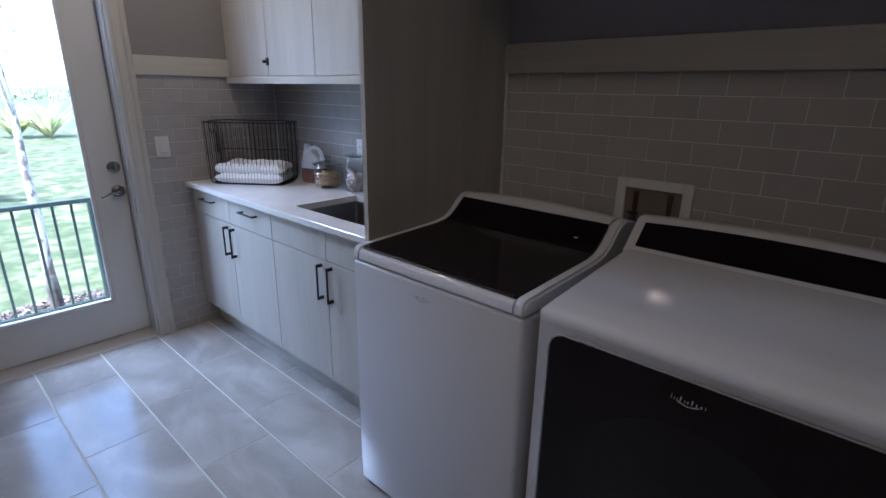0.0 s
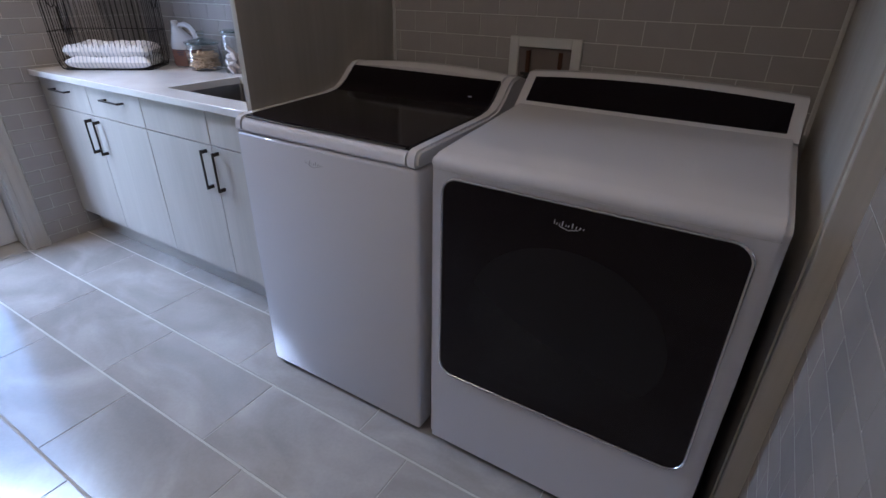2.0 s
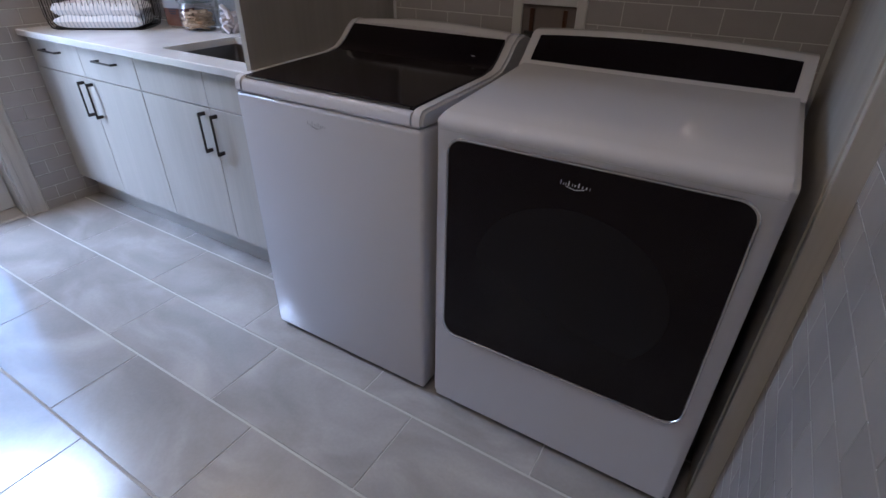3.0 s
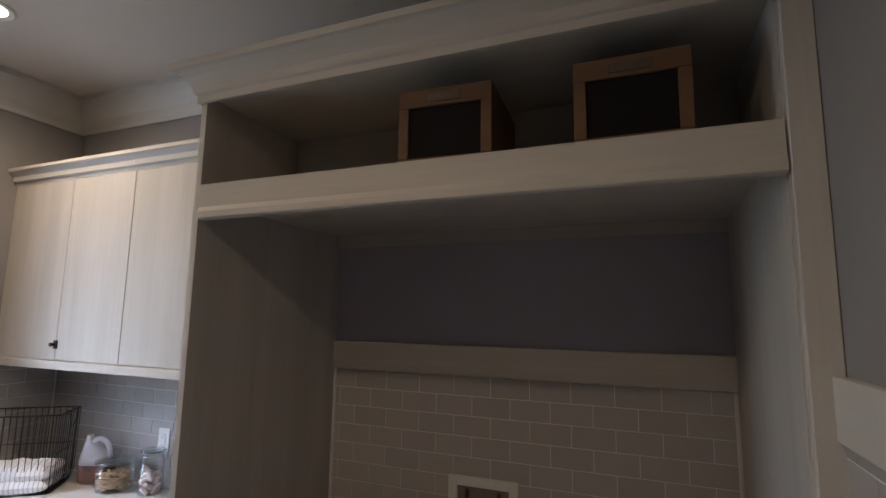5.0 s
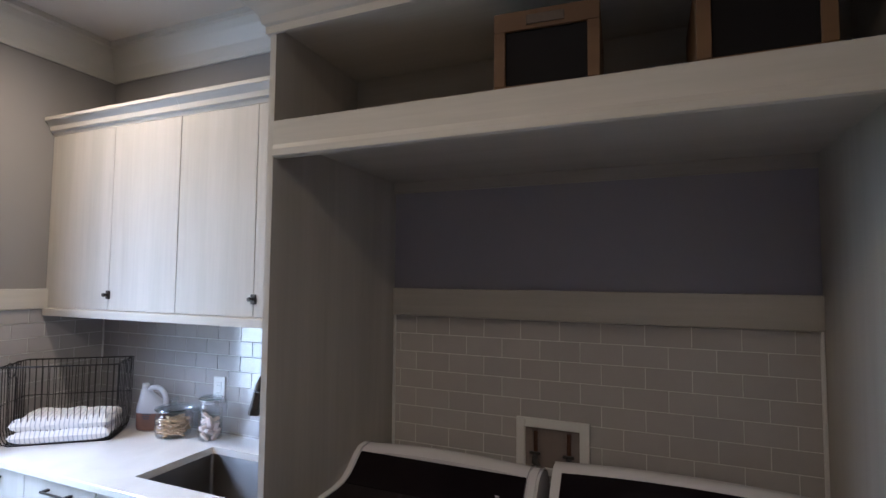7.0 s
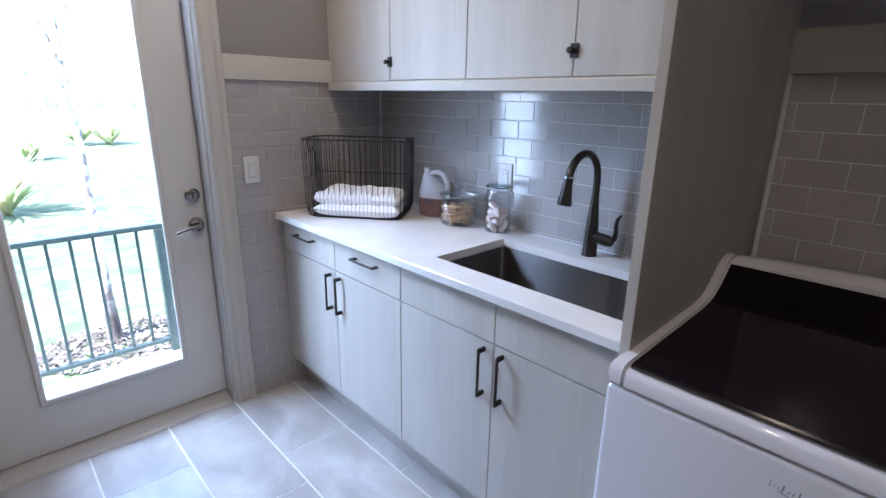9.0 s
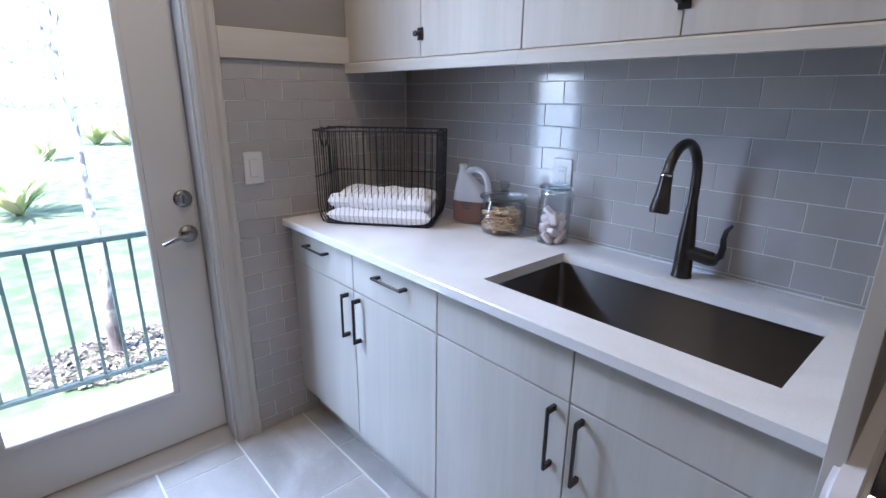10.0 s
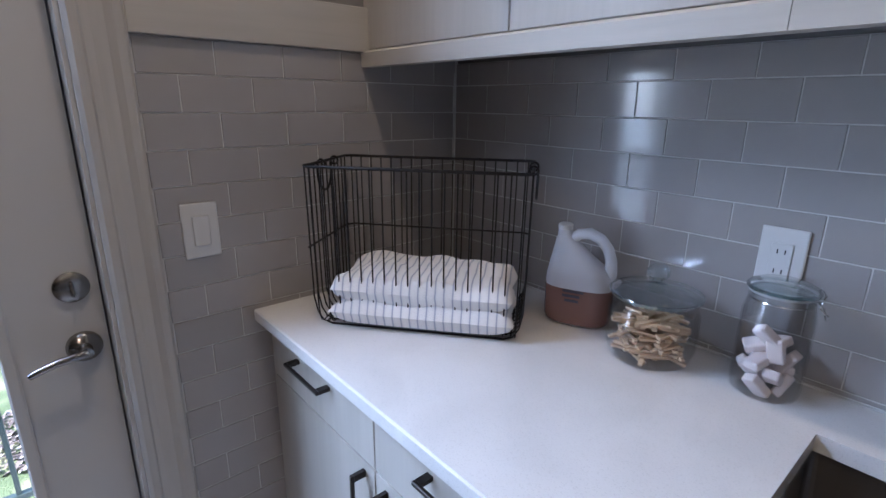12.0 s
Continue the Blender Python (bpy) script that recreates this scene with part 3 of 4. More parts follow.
def washer(x0, x1, y0):
    w, d = x1 - x0, 0.70
    t = thing("washing_machine", ((x0 + x1) / 2, y0, 0), 0, "white top-loading washing machine with a dark glass lid", "washing machine")
    part("body", cabinet_body(w, d, 0.912, 0.012), ENAMEL, t, smooth=True)
    # the top: side cheeks that sweep up to the console at the back
    side = [(0.004, 0.914), (-0.003, 0.922), (-0.002, 0.944), (0.008, 0.957), (0.022, 0.961), (0.10, 0.964), (0.38, 0.974), (0.44, 0.984), (0.48, 1.008), (0.52, 1.045), (0.55, 1.063), (0.59, 1.067), (0.67, 1.045), (0.715, 0.99), (0.715, 0.914)]
    cw = 0.038
    for s in (-1, 1):
        bm = extrude_profile(side, "x", *sorted((s * w / 2, s * (w / 2 - cw))))
        es = [e for e in bm.edges if len(e.link_faces) == 2 and e.calc_face_angle() > radians(60)]
        bmesh.ops.bevel(bm, geom=es, offset=0.008, segments=3, affect="EDGES")
        part("cheek", bm, ENAMEL, t, smooth=True)
    iw = w / 2 - cw
    bm = extrude_profile([(0.004, 0.914), (-0.003, 0.922), (-0.001, 0.941), (0.006, 0.951), (0.016, 0.954), (0.022, 0.914)], "x", -iw - 0.001, iw + 0.001)
    part("front_rim", bm, ENAMEL, t, smooth=True)
    lid = [(0.024, 0.93), (0.016, 0.958), (0.021, 0.963), (0.10, 0.966), (0.38, 0.976), (0.422, 0.982), (0.422, 0.93)]
    part("lid", extrude_profile(lid, "x", -iw + 0.001, iw - 0.001), DARKGLASS, t, "dark tinted glass lid", True)
    part("lid_edge", tube([(-iw + 0.006, 0.013, 0.958), (iw - 0.006, 0.013, 0.958)], 0.0032, 8), NICKEL, t, "satin metal lid edge", True)
    con = [(0.424, 0.93), (0.424, 0.983), (0.45, 0.992), (0.48, 1.012), (0.515, 1.044), (0.53, 1.055), (0.55, 0.93)]
    part("control_panel", extrude_profile(con, "x", -iw + 0.001, iw - 0.001), DARKGLASS, t, "black glass control panel", True)
    bm = console_shell(lambda a: ((0.532, 0.95), (0.532, 1.055 + 0.012 * a), (0.55, 1.064 + 0.014 * a), (0.59, 1.067 + 0.014 * a), (0.67, 1.045), (0.715, 0.99), (0.715, 0.95)), iw, 12)
    part("console_cap", bm, ENAMEL, t, smooth=True)
    for sx in (-1, 1):
        for y in (0.05, 0.64):
            part("foot", lathe([(0, 0), (0.02, 0), (0.022, 0.019), (0, 0.019)], 12, at=(sx * (w / 2 - 0.05), y, 0)), RUBBER, t)
    wordmark(t, -0.127 - (x0 + x1) / 2, 0.862, -0.0050, 0.068, LOGO_GREY)
    part("power_button", lathe([(0, 0), (0.007, 0), (0.007, 0.002), (0, 0.002)], 16, at=(iw - 0.08, 0.472, 1.006)), LOGO, t)
    return t


def dryer(x0, x1, y0):
    w, d = x1 - x0, 0.70
    t = thing("tumble_dryer", ((x0 + x1) / 2, y0, 0), 0, "white front-loading tumble dryer with a black glass door", "tumble dryer")
    shell = [(0.0, 0.018), (0.0, 0.928), (-0.003, 0.934), (-0.004, 0.944), (0.0, 0.955), (0.009, 0.963), (0.03, 0.968), (0.46, 1.002), (0.50, 1.006), (0.74, 1.006), (0.74, 0.018)]
    bm = extrude_profile(shell, "x", -w / 2, w / 2)
    es = [e for e in bm.edges if len(e.link_faces) == 2 and e.calc_face_angle() > radians(60)]
    bmesh.ops.bevel(bm, geom=es, offset=0.014, segments=4, affect="EDGES")
    part("body", bm, ENAMEL, t, smooth=True)
    bm = console_shell(lambda a: ((0.475, 0.998), (0.494, 1.010), (0.566, 1.076 + 0.014 * a), (0.578, 1.084 + 0.014 * a), (0.62, 1.087 + 0.014 * a), (0.70, 1.045), (0.735, 1.0)), w / 2 - 0.0005, 16)
    part("console", bm, ENAMEL, t, smooth=True)
    bm = console_shell(lambda a: ((0.494, 1.0155), (0.560, 1.0755 + 0.013 * a), (0.566, 1.0705 + 0.013 * a), (0.499, 1.0105)), w / 2 - 0.030, 16)
    part("control_panel", bm, DARKGLASS, t, "black glass control panel")
    dx, z0, z1 = w / 2 - 0.044, 0.322, 0.915
    door_ = part("door", extrude_profile(rounded(-dx, dx, z0, z1, 0.04), "y", -0.010, -0.0005), DARKGLASS, t, "black glass door", True)
    ring = tube([(x, -0.009, z) for x, z in rounded(-dx - 0.002, dx + 0.002, z0 - 0.002, z1 + 0.002, 0.042)], 0.0035, 6, cyclic=True)
    part("chrome_edge", ring, CHROME, door_, "thin chrome edge", True)
    # grey strip laid on the front in place of the crease's shade
    part("crease_line", box(-w / 2 + 0.012, w / 2 - 0.012, -0.0012, 0.003, 0.9285, 0.9300), PLASTIC_GREY, t, "thin grey strip for the shaded crease under the top")
    part("inner_window", extrude_profile([(0.0 + 0.24 * math.cos(a), 0.60 + 0.21 * math.sin(a)) for a in [2 * math.pi * k / 48 for k in range(48)]], "y", -0.0106, -0.0102), DRUM, door_, "faint round drum window")
    for sx in (-1, 1):
        for y in (0.05, 0.64):
            part("foot", lathe([(0, 0), (0.02, 0), (0.022, 0.019), (0, 0.019)], 12, at=(sx * (w / 2 - 0.05), y, 0)), RUBBER, t)
    wordmark(t, 0.623 - (x0 + x1) / 2, 0.866, -0.0105, 0.068)
    return t


washer(-0.456, 0.226, 1.572)
dryer(0.262, 1.008, 1.572)

# recessed supply box in the tiled wall
wbox = thing("washer_supply_box", (0.218, YN - 0.0125, 1.068), 0, "white recessed supply box with two dark valves", "supply box")
bm = bmesh.new()
for a in ((-0.132, -0.098, -0.1, 0.1), (0.098, 0.132, -0.1, 0.1), (-0.098, 0.098, 0.066, 0.1), (-0.098, 0.098, -0.1, -0.075)):
    box(a[0], a[1], -0.012, 0, a[2], a[3], 0.002, bm=bm)
part("frame", bm, PLASTIC, wbox)
# nearly flush sheet; its dark colour stands for the shade inside
part("recess", box(-0.098, 0.098, 0.0, 0.003, -0.075, 0.066), RECESS, wbox, "shallow recess of the box, coloured brown-grey for the shade inside")
for s in (-1, 1):
    v = part("valve", tube([(s * 0.06, -0.006, 0.055), (s * 0.06, -0.006, -0.03)], 0.008, 8), COPPER, wbox, "copper valve stem", True)
    part("hose", tube([(s * 0.06, -0.008, -0.03), (s * 0.06, -0.03, -0.05), (s * 0.03, -0.045, -0.075), (s * 0.012, -0.045, -0.16)], 0.011, 8), RUBBER, wbox, "black supply hose", True)
    part("valve_handle", box(s * 0.06 - 0.02, s * 0.06 + 0.02, -0.022, -0.014, -0.028, -0.018, 0.002), RUBBER, v)

# ---- base cabinets ----
FY = 1.784


def pull(name, parent, x, y, z, length, upright):
    bm = bmesh.new()
    h, s = length / 2, 0.0042
    if upright:
        box(x - s, x + s, y - 0.032, y - 0.0245, z - h, z + h, 0.0015, bm=bm)
        for e in (-1, 1):
            box(x - s, x + s, y - 0.025, y - 0.0003, z + e * (h - 0.008) - 0.007, z + e * (h - 0.008) + 0.007, bm=bm)
    else:
        box(x - h, x + h, y - 0.032, y - 0.0245, z - s, z + s, 0.0015, bm=bm)
        for e in (-1, 1):
            box(x + e * (h - 0.008) - 0.007, x + e * (h - 0.008) + 0.007, y - 0.025, y - 0.0003, z - s, z + s, bm=bm)
    return part(name, bm, BRONZE, parent, "dark bronze square bar handle")


def base_unit(x0, x1, split, drawers, fill_left=0.0):
    c = thing("base_cabinet", ((x0 + x1) / 2, FY, 0), 0,
              "pale wood-grain base cabinet with %s over two doors" % ("two drawers" if drawers else "two false fronts"), "base cabinet", "base cabinets under the worktop")
    o, yb = -(x0 + x1) / 2, YN - 0.0125 - FY
    bm = box(x0 + o + 0.001, x1 + o - 0.001, 0.0215, yb, 0.137, 0.63)
    box(x0 + o + 0.001, x1 + o - 0.001, 0.0215, 0.04, 0.63, 0.884, bm=bm)
    part("carcass", bm, LAM, c)
    part("toe_kick", box(x0 + o, x1 + o, 0.075, 0.09, 0.0, 0.1365), LAM_X, c)
    if fill_left:
        part("filler", box(x0 + o, x0 + o + fill_left, 0.004, 0.0205, 0.138, 0.884), LAM, c)
    g = 0.0016
    for a, b, hx in ((x0 + fill_left, split, split - 0.037), (split, x1, split + 0.037)):
        for z0, z1, kind in ((0.7385, 0.876, "drawer_front" if drawers else "false_front"), (0.139, 0.737, "door")):
            f = part(kind, box(a + o + g, b + o - g, 0, 0.0205, z0 + g, z1 - g, 0.0012), LAM, c)
            if kind == "door":
                pull("handle", f, hx + o, 0, 0.635, 0.168, True)
            elif drawers:
                pull("handle", f, (a + b) / 2 + o + (0.010 if a > x0 + fill_left else -0.012), 0, 0.832, 0.156, False)
    return c


base_unit(-2.285, -1.3715, -1.813, True, 0.02)
base_unit(-1.3705, -0.4665, -0.922, False)

# ---- worktop with undermount sink ----
SX0, SX1, SY0, SY1 = -1.271, -0.566, 1.862, 2.232
bm = bmesh.new()
zt, zb = 0.915, 0.885
outer_ = ((XW + 0.0125, 1.7545), (HX0 - 0.001, 1.7545), (HX0 - 0.001, YN - 0.0122), (XW + 0.0125, YN - 0.0122))
inner_ = ((SX0, SY0), (SX1, SY0), (SX1, SY1), (SX0, SY1))
ring = [[bm.verts.new((x, y, z)) for x, y in pts] for pts, z in ((outer_, zb), (outer_, zt), (inner_, zt), (inner_, zb))]
for p, q in zip(ring, ring[1:] + ring[:1]):
    for k in range(4):
        bm.faces.new((p[k], p[(k + 1) % 4], q[(k + 1) % 4], q[k]))
bmesh.ops.recalc_face_normals(bm, faces=bm.faces)
worktop = part("worktop", bm, QUARTZ, None, "white polished quartz worktop with a cut-out for the sink")
tagged(worktop, category="worktop")
part("front_edge", extrude_profile([(1.754, zb), (1.751, zb + 0.003), (1.751, zt - 0.003), (1.754, zt)], "x", XW + 0.0125, HX0 - 0.001), QUARTZ, worktop)

structure("worktop_caulk", box(XW + 0.0185, HX0 - 0.0015, YN - 0.0155, YN - 0.0123, 0.9152, 0.9195), PLASTIC, "thin white sealant line behind the worktop", "sealant")

sink = thing("undermount_sink", ((SX0 + SX1) / 2, (SY0 + SY1) / 2, zb), 0, "brushed steel rectangular undermount sink", "sink")
hw, hd, dep = (SX1 - SX0) / 2, (SY1 - SY0) / 2, 0.235
bm = bmesh.new()
outer = rounded(-hw - 0.02, hw + 0.02, -hd - 0.02, hd + 0.02, 0.02, 4)
top = rounded(-hw - 0.003, hw + 0.003, -hd - 0.003, hd + 0.003, 0.012, 4)
low = rounded(-hw + 0.004, hw - 0.004, -hd + 0.004, hd - 0.004, 0.02, 4)
rings = [[bm.verts.new((x, y, -0.001)) for x, y in outer], [bm.verts.new((x, y, -0.001)) for x, y in top],
         [bm.verts.new((x, y, -dep + 0.015)) for x, y in low], [bm.verts.new((x * 0.96, y * 0.93, -dep)) for x, y in low]]
for p, q in zip(rings, rings[1:]):
    for k in range(len(p)):
        bm.faces.new((p[k], p[(k + 1) % len(p)], q[(k + 1) % len(p)], q[k]))
bm.faces.new(rings[-1])
bmesh.ops.recalc_face_normals(bm, faces=bm.faces)
for f in bm.faces:
    f.normal_flip()
basin = part("basin", bm, STEEL, sink)
grain = basin.data.uv_layers.new(name="brushed")
for face in basin.data.polygons:
    for k in face.loop_indices:
        co = basin.data.vertices[basin.data.loops[k].vertex_index].co
        grain.data[k].uv = (co.y, co.z) if abs(face.normal.x) > 0.7 else (co.x, co.y + co.z)
part("drain", lathe([(0.0, 0), (0.045, 0), (0.045, 0.003), (0.03, 0.0035), (0.028, 0.001), (0.0, 0.001)], 24, at=(0, 0.03, -dep + 0.0005)), CHROME, sink, "chrome drain", True)

# ---- tap ----
tap = thing("kitchen_tap", (-0.929, 2.302, 0.915), 0, "dark bronze gooseneck pull-down tap", "tap")
part("base", lathe([(0, 0), (0.0275, 0), (0.0275, 0.005), (0.0255, 0.009), (0.0245, 0.05), (0.0225, 0.10), (0.018, 0.15), (0.014, 0.2), (0.0125, 0.21), (0, 0.21)], 24), BRONZE, tap, smooth=True)
arc = [(0, 0, 0.20), (0, 0, 0.278)] + [(0, -0.09 + 0.09 * math.cos(radians(a)), 0.278 + 0.09 * math.sin(radians(a))) for a in range(15, 166, 15)]
part("neck", tube(arc, 0.0125, 14), BRONZE, tap, smooth=True)
head = part("spray_head", tube([(0, -0.1765, 0.303), (0, -0.181, 0.276), (0, -0.186, 0.248), (0, -0.193, 0.215), (0, -0.1945, 0.207)], 0.02, 16, radii=[0.0140, 0.0150, 0.0185, 0.0240, 0.0215]), BRONZE, tap, smooth=True)
part("ring", tube([(0, -0.1772, 0.2985), (0, -0.1780, 0.2945)], 0.0150, 16), CHROME, head, "thin silver ring", True)
hdl = part("handle_hub", tube([(0.012, 0, 0.072), (0.045, 0, 0.069), (0.070, 0, 0.066), (0.084, 0, 0.064), (0.088, 0, 0.0635)], 0.020, 16, radii=[0.020, 0.0205, 0.020, 0.014, 0.006]), BRONZE, tap, smooth=True)
part("lever", tube([(0.076, 0, 0.066), (0.092, -0.004, 0.082), (0.096, -0.008, 0.105), (0.095, -0.012, 0.130), (0.100, -0.016, 0.152), (0.112, -0.018, 0.168)], 0.007, 10, radii=[0.011, 0.010, 0.0085, 0.0075, 0.0065, 0.004]), BRONZE, hdl, smooth=True)

# ---- wall cabinets ----
UY = 2.083


def wall_unit(x0, x1, split, fill_left=0.0):
    c = thing("wall_cabinet", ((x0 + x1) / 2, UY, 1.475), 0, "pale wood-grain wall cabinet with two closed doors and a small latch", "wall cabinet", "wall cabinets over the worktop")
    o, zo = -(x0 + x1) / 2, -1.475
    part("carcass", box(x0 + o + 0.0005, x1 + o - 0.0005, 0.0205, YN - 0.0125 - UY, 1.515 + zo, 2.394 + zo), LAM, c)
    bm = extrude_profile([(-0.012, 1.476 + zo), (0.02, 1.476 + zo), (0.02, 1.5145 + zo), (-0.004, 1.5145 + zo), (-0.012, 1.509 + zo)], "x", x0 + o, x1 + o)
    part("light_rail", bm, LAM_X, c)
    if fill_left:
        part("filler", box(x0 + o, x0 + o + fill_left, 0.004, 0.02, 1.516 + zo, 2.394 + zo), LAM, c)
    g = 0.0014
    for a, b in ((x0 + fill_left, split), (split, x1)):
        d_ = part("door", box(a + o + g, b + o - g, 0, 0.020, 1.517 + zo, 2.394 + zo, 0.0012), LAM, c)
    lt = part("latch", box(split + o - 0.013, split + o + 0.016, -0.005, -0.0003, 1.569 + zo, 1.609 + zo, 0.0015), BRONZE, c, "small dark bronze cabinet latch")
    bm = lathe([(0, 0), (0.009, 0), (0.006, 0.008), (0.010, 0.016), (0.009, 0.020), (0, 0.021)], 14)
    bmesh.ops.rotate(bm, verts=bm.verts, matrix=Matrix.Rotation(radians(90), 3, "X"))
    bmesh.ops.translate(bm, verts=bm.verts, vec=(split + o - 0.004, -0.004, 1.589 + zo))
    part("knob", bm, BRONZE, lt, smooth=True)
    cr = [(0.03, 2.3955), (0.0, 2.3955), (-0.004, 2.412), (-0.016, 2.418), (-0.020, 2.44), (-0.036, 2.462), (-0.045, 2.466), (-0.045, 2.482), (0.03, 2.482)]
    part("crown", extrude_profile([(y, z + zo) for y, z in cr], "x", x0 + o, x1 + o), LAM_X, c)
    return c


wall_unit(-2.285, -1.3645, -1.804, 0.03)
wall_unit(-1.3635, -0.4665, -0.924)

# ---- switch and outlets ----
sw = thing("light_switch", (XW + 0.0122, 1.656, 1.125), 0, "white rocker light switch on the tiled wall", "light switch")
part("plate", box(0, 0.006, -0.037, 0.037, -0.06, 0.06, 0.003, 2), PLASTIC, sw)
part("rocker", box(0.0062, 0.011, -0.017, 0.017, -0.033, 0.033, 0.002), PLASTIC, sw)
out = thing("wall_outlet", (-1.400, YN - 0.0122, 1.13), 0, "white double outlet on the tiled wall", "outlet")
part("plate", box(-0.037, 0.037, -0.006, 0, -0.06, 0.06, 0.003, 2), PLASTIC, out)
part("insert", box(-0.017, 0.017, -0.009, -0.0062, -0.033, 0.033, 0.001), PLASTIC, out)
bm = bmesh.new()
for dz in (-0.018, 0.018):
    for dx in (-0.006, 0.006):
        box(dx - 0.001, dx + 0.001, -0.0098, -0.0091, dz - 0.004, dz + 0.004, bm=bm)
part("slots", bm, RUBBER, out, kind="stuff")

# ---- things on the worktop ----
T = 0.915


def basket(x, y, turn):
    """A flared rectangular wire basket; the front is its -y side."""
    c = thing("wire_basket", (x, y, T), turn, "black wire basket holding folded towels on the worktop", "basket")
    H, r = 0.347, 0.0022
    W0, D0, W1, D1 = 0.456, 0.232, 0.464, 0.240

    def at(u, v, h):
        f = h / H
        return ((W0 + (W1 - W0) * f) / 2 * u, (D0 + (D1 - D0) * f) / 2 * v, 0.004 + h)

    part("top_rim", tube([at(u, v, H) for u, v in ((-1, -0.92), (-0.95, -1), (0.95, -1), (1, -0.92), (1, 0.92), (0.95, 1), (-0.95, 1), (-1, 0.92))], 0.0034, 8, cyclic=True), WIRE, c, smooth=True)
    part("base_hoop", tube([at(u * 0.9, v * 0.9, -0.002) for u, v in ((-1, -0.9), (-0.93, -1), (0.93, -1), (1, -0.9), (1, 0.9), (0.93, 1), (-0.93, 1), (-1, 0.9))], r * 1.1, 6, cyclic=True), WIRE, c)
    part("hoop", tube([at(u, v, 0.175) for u, v in ((-1, -0.97), (-1, 0.9), (-0.93, 1), (0.93, 1), (1, 0.9), (1, -0.97))], r * 1.1, 6), WIRE, c)
    n = 18
    for k in range(n):
        u = -0.94 + 1.88 * k / (n - 1)
        pts = [at(u, -1, H), at(u, -1, 0.05), at(u, -0.97, 0.02), at(u, -0.90, 0.005), at(u, -0.8, 0), at(u, 0.8, 0), at(u, 0.90, 0.005), at(u, 0.97, 0.02), at(u, 1, 0.05), at(u, 1, H)]
        part("wire", tube(pts, r * 0.8, 5), WIRE, c)
    n = 11
    for k in range(n):
        v = -0.92 + 1.84 * k / (n - 1)
        pts = [at(-1, v, H), at(-1, v, 0.06), at(-0.97, v, 0.025), at(-0.92, v, 0.006), at(-0.85, v, 0.0), at(0.85, v, 0.0), at(0.92, v, 0.006), at(0.97, v, 0.025), at(1, v, 0.06), at(1, v, H)]
        part("wire", tube(pts, r * 0.8, 5), WIRE, c)
    for s in (-1, 1):
        eyes = [at(s, 0.08 + e * 0.31, H - 0.004) for e in (-1, 1)]
        pts = [at(s, 0.08 + 0.31 * math.cos(radians(a)), H - 0.010 - 0.058 * math.sin(radians(a)) ** 0.7) for a in range(0, 181, 15)]
        pts = [(p[0] + s * 0.009, p[1], p[2]) for p in pts]
        grip = part("handle", tube(pts, 0.003, 6), WIRE, c, "black drop handle", True)
        for x_, y_, z_ in eyes:
            part("eye", tube([(x_ + s * 0.009 * math.cos(a), y_, z_ + 0.009 * math.sin(a)) for a in [2 * math.pi * q / 10 for q in range(10)]], 0.0025, 6, cyclic=True), WIRE, grip, smooth=True)
    # narrow dark upright strip on the left side, behind the middle
    sx, sy, _ = at(-1, 0.30, 0.2)
    part("dark_strip", box(sx - 0.004, sx - 0.0025, sy - 0.006, sy + 0.006, 0.165, 0.285), WIRE, c, "narrow flat dark strip")
    return c


BX, BY, BT = -2.004, 2.057, 38.5
basket(BX, BY, BT)


def folded_towel(z, w, d, h, seed, turn):
    rng = random.Random(seed)
    t = thing("folded_towel", (BX + 0.022, BY - 0.011, z), turn, "folded white towel with thin grey stripes in the wire basket", "towel", "towels in the basket")
    nx, ny = 40, 20
    bm = bmesh.new()
    grid = {}
    for side in (0, 1):
        for i in range(nx + 1):
            for j in range(ny + 1):
                u, v = i / nx * 2 - 1, j / ny * 2 - 1
                edge = (1 - abs(u) ** 7) ** 0.5 * (1 - abs(v) ** 9) ** 0.5
                k = noise.noise(Vector((u * 3 + seed, v * 2, side * 4))) * 0.010 + 0.0012 * math.sin(u * 15 + v * 5 + seed) * edge
                zz = h / 2 + (1 if side else -1) * (h / 2) * edge + (k if side else 0)
                if side and (abs(u) == 1 or abs(v) == 1):
                    grid[side, i, j] = grid[0, i, j]
                    continue
                grid[side, i, j] = bm.verts.new((u * w / 2 * (1 - 0.02 * math.sin(v * 5 + seed)), v * d / 2, max(zz, 0.0)))
    for side in (0, 1):
        for i in range(nx):
            for j in range(ny):
                q = [grid[side, i, j], grid[side, i + 1, j], grid[side, i + 1, j + 1], grid[side, i, j + 1]]
                bm.faces.new(q if side else q[::-1])
    part("cloth", bm, TOWEL, t, smooth=True)
    return t


folded_towel(T + 0.0065, 0.394, 0.212, 0.066, 3, BT)
folded_towel(T + 0.0540, 0.390, 0.206, 0.072, 8, BT)


def jar_glass(prof, wall=0.003):
    inner = [(max(r - wall, 0.0), max(z, wall)) for r, z in prof[::-1]]
    return lathe([(0.0, prof[0][1])] + prof + inner + [(0.0, wall)], 36)


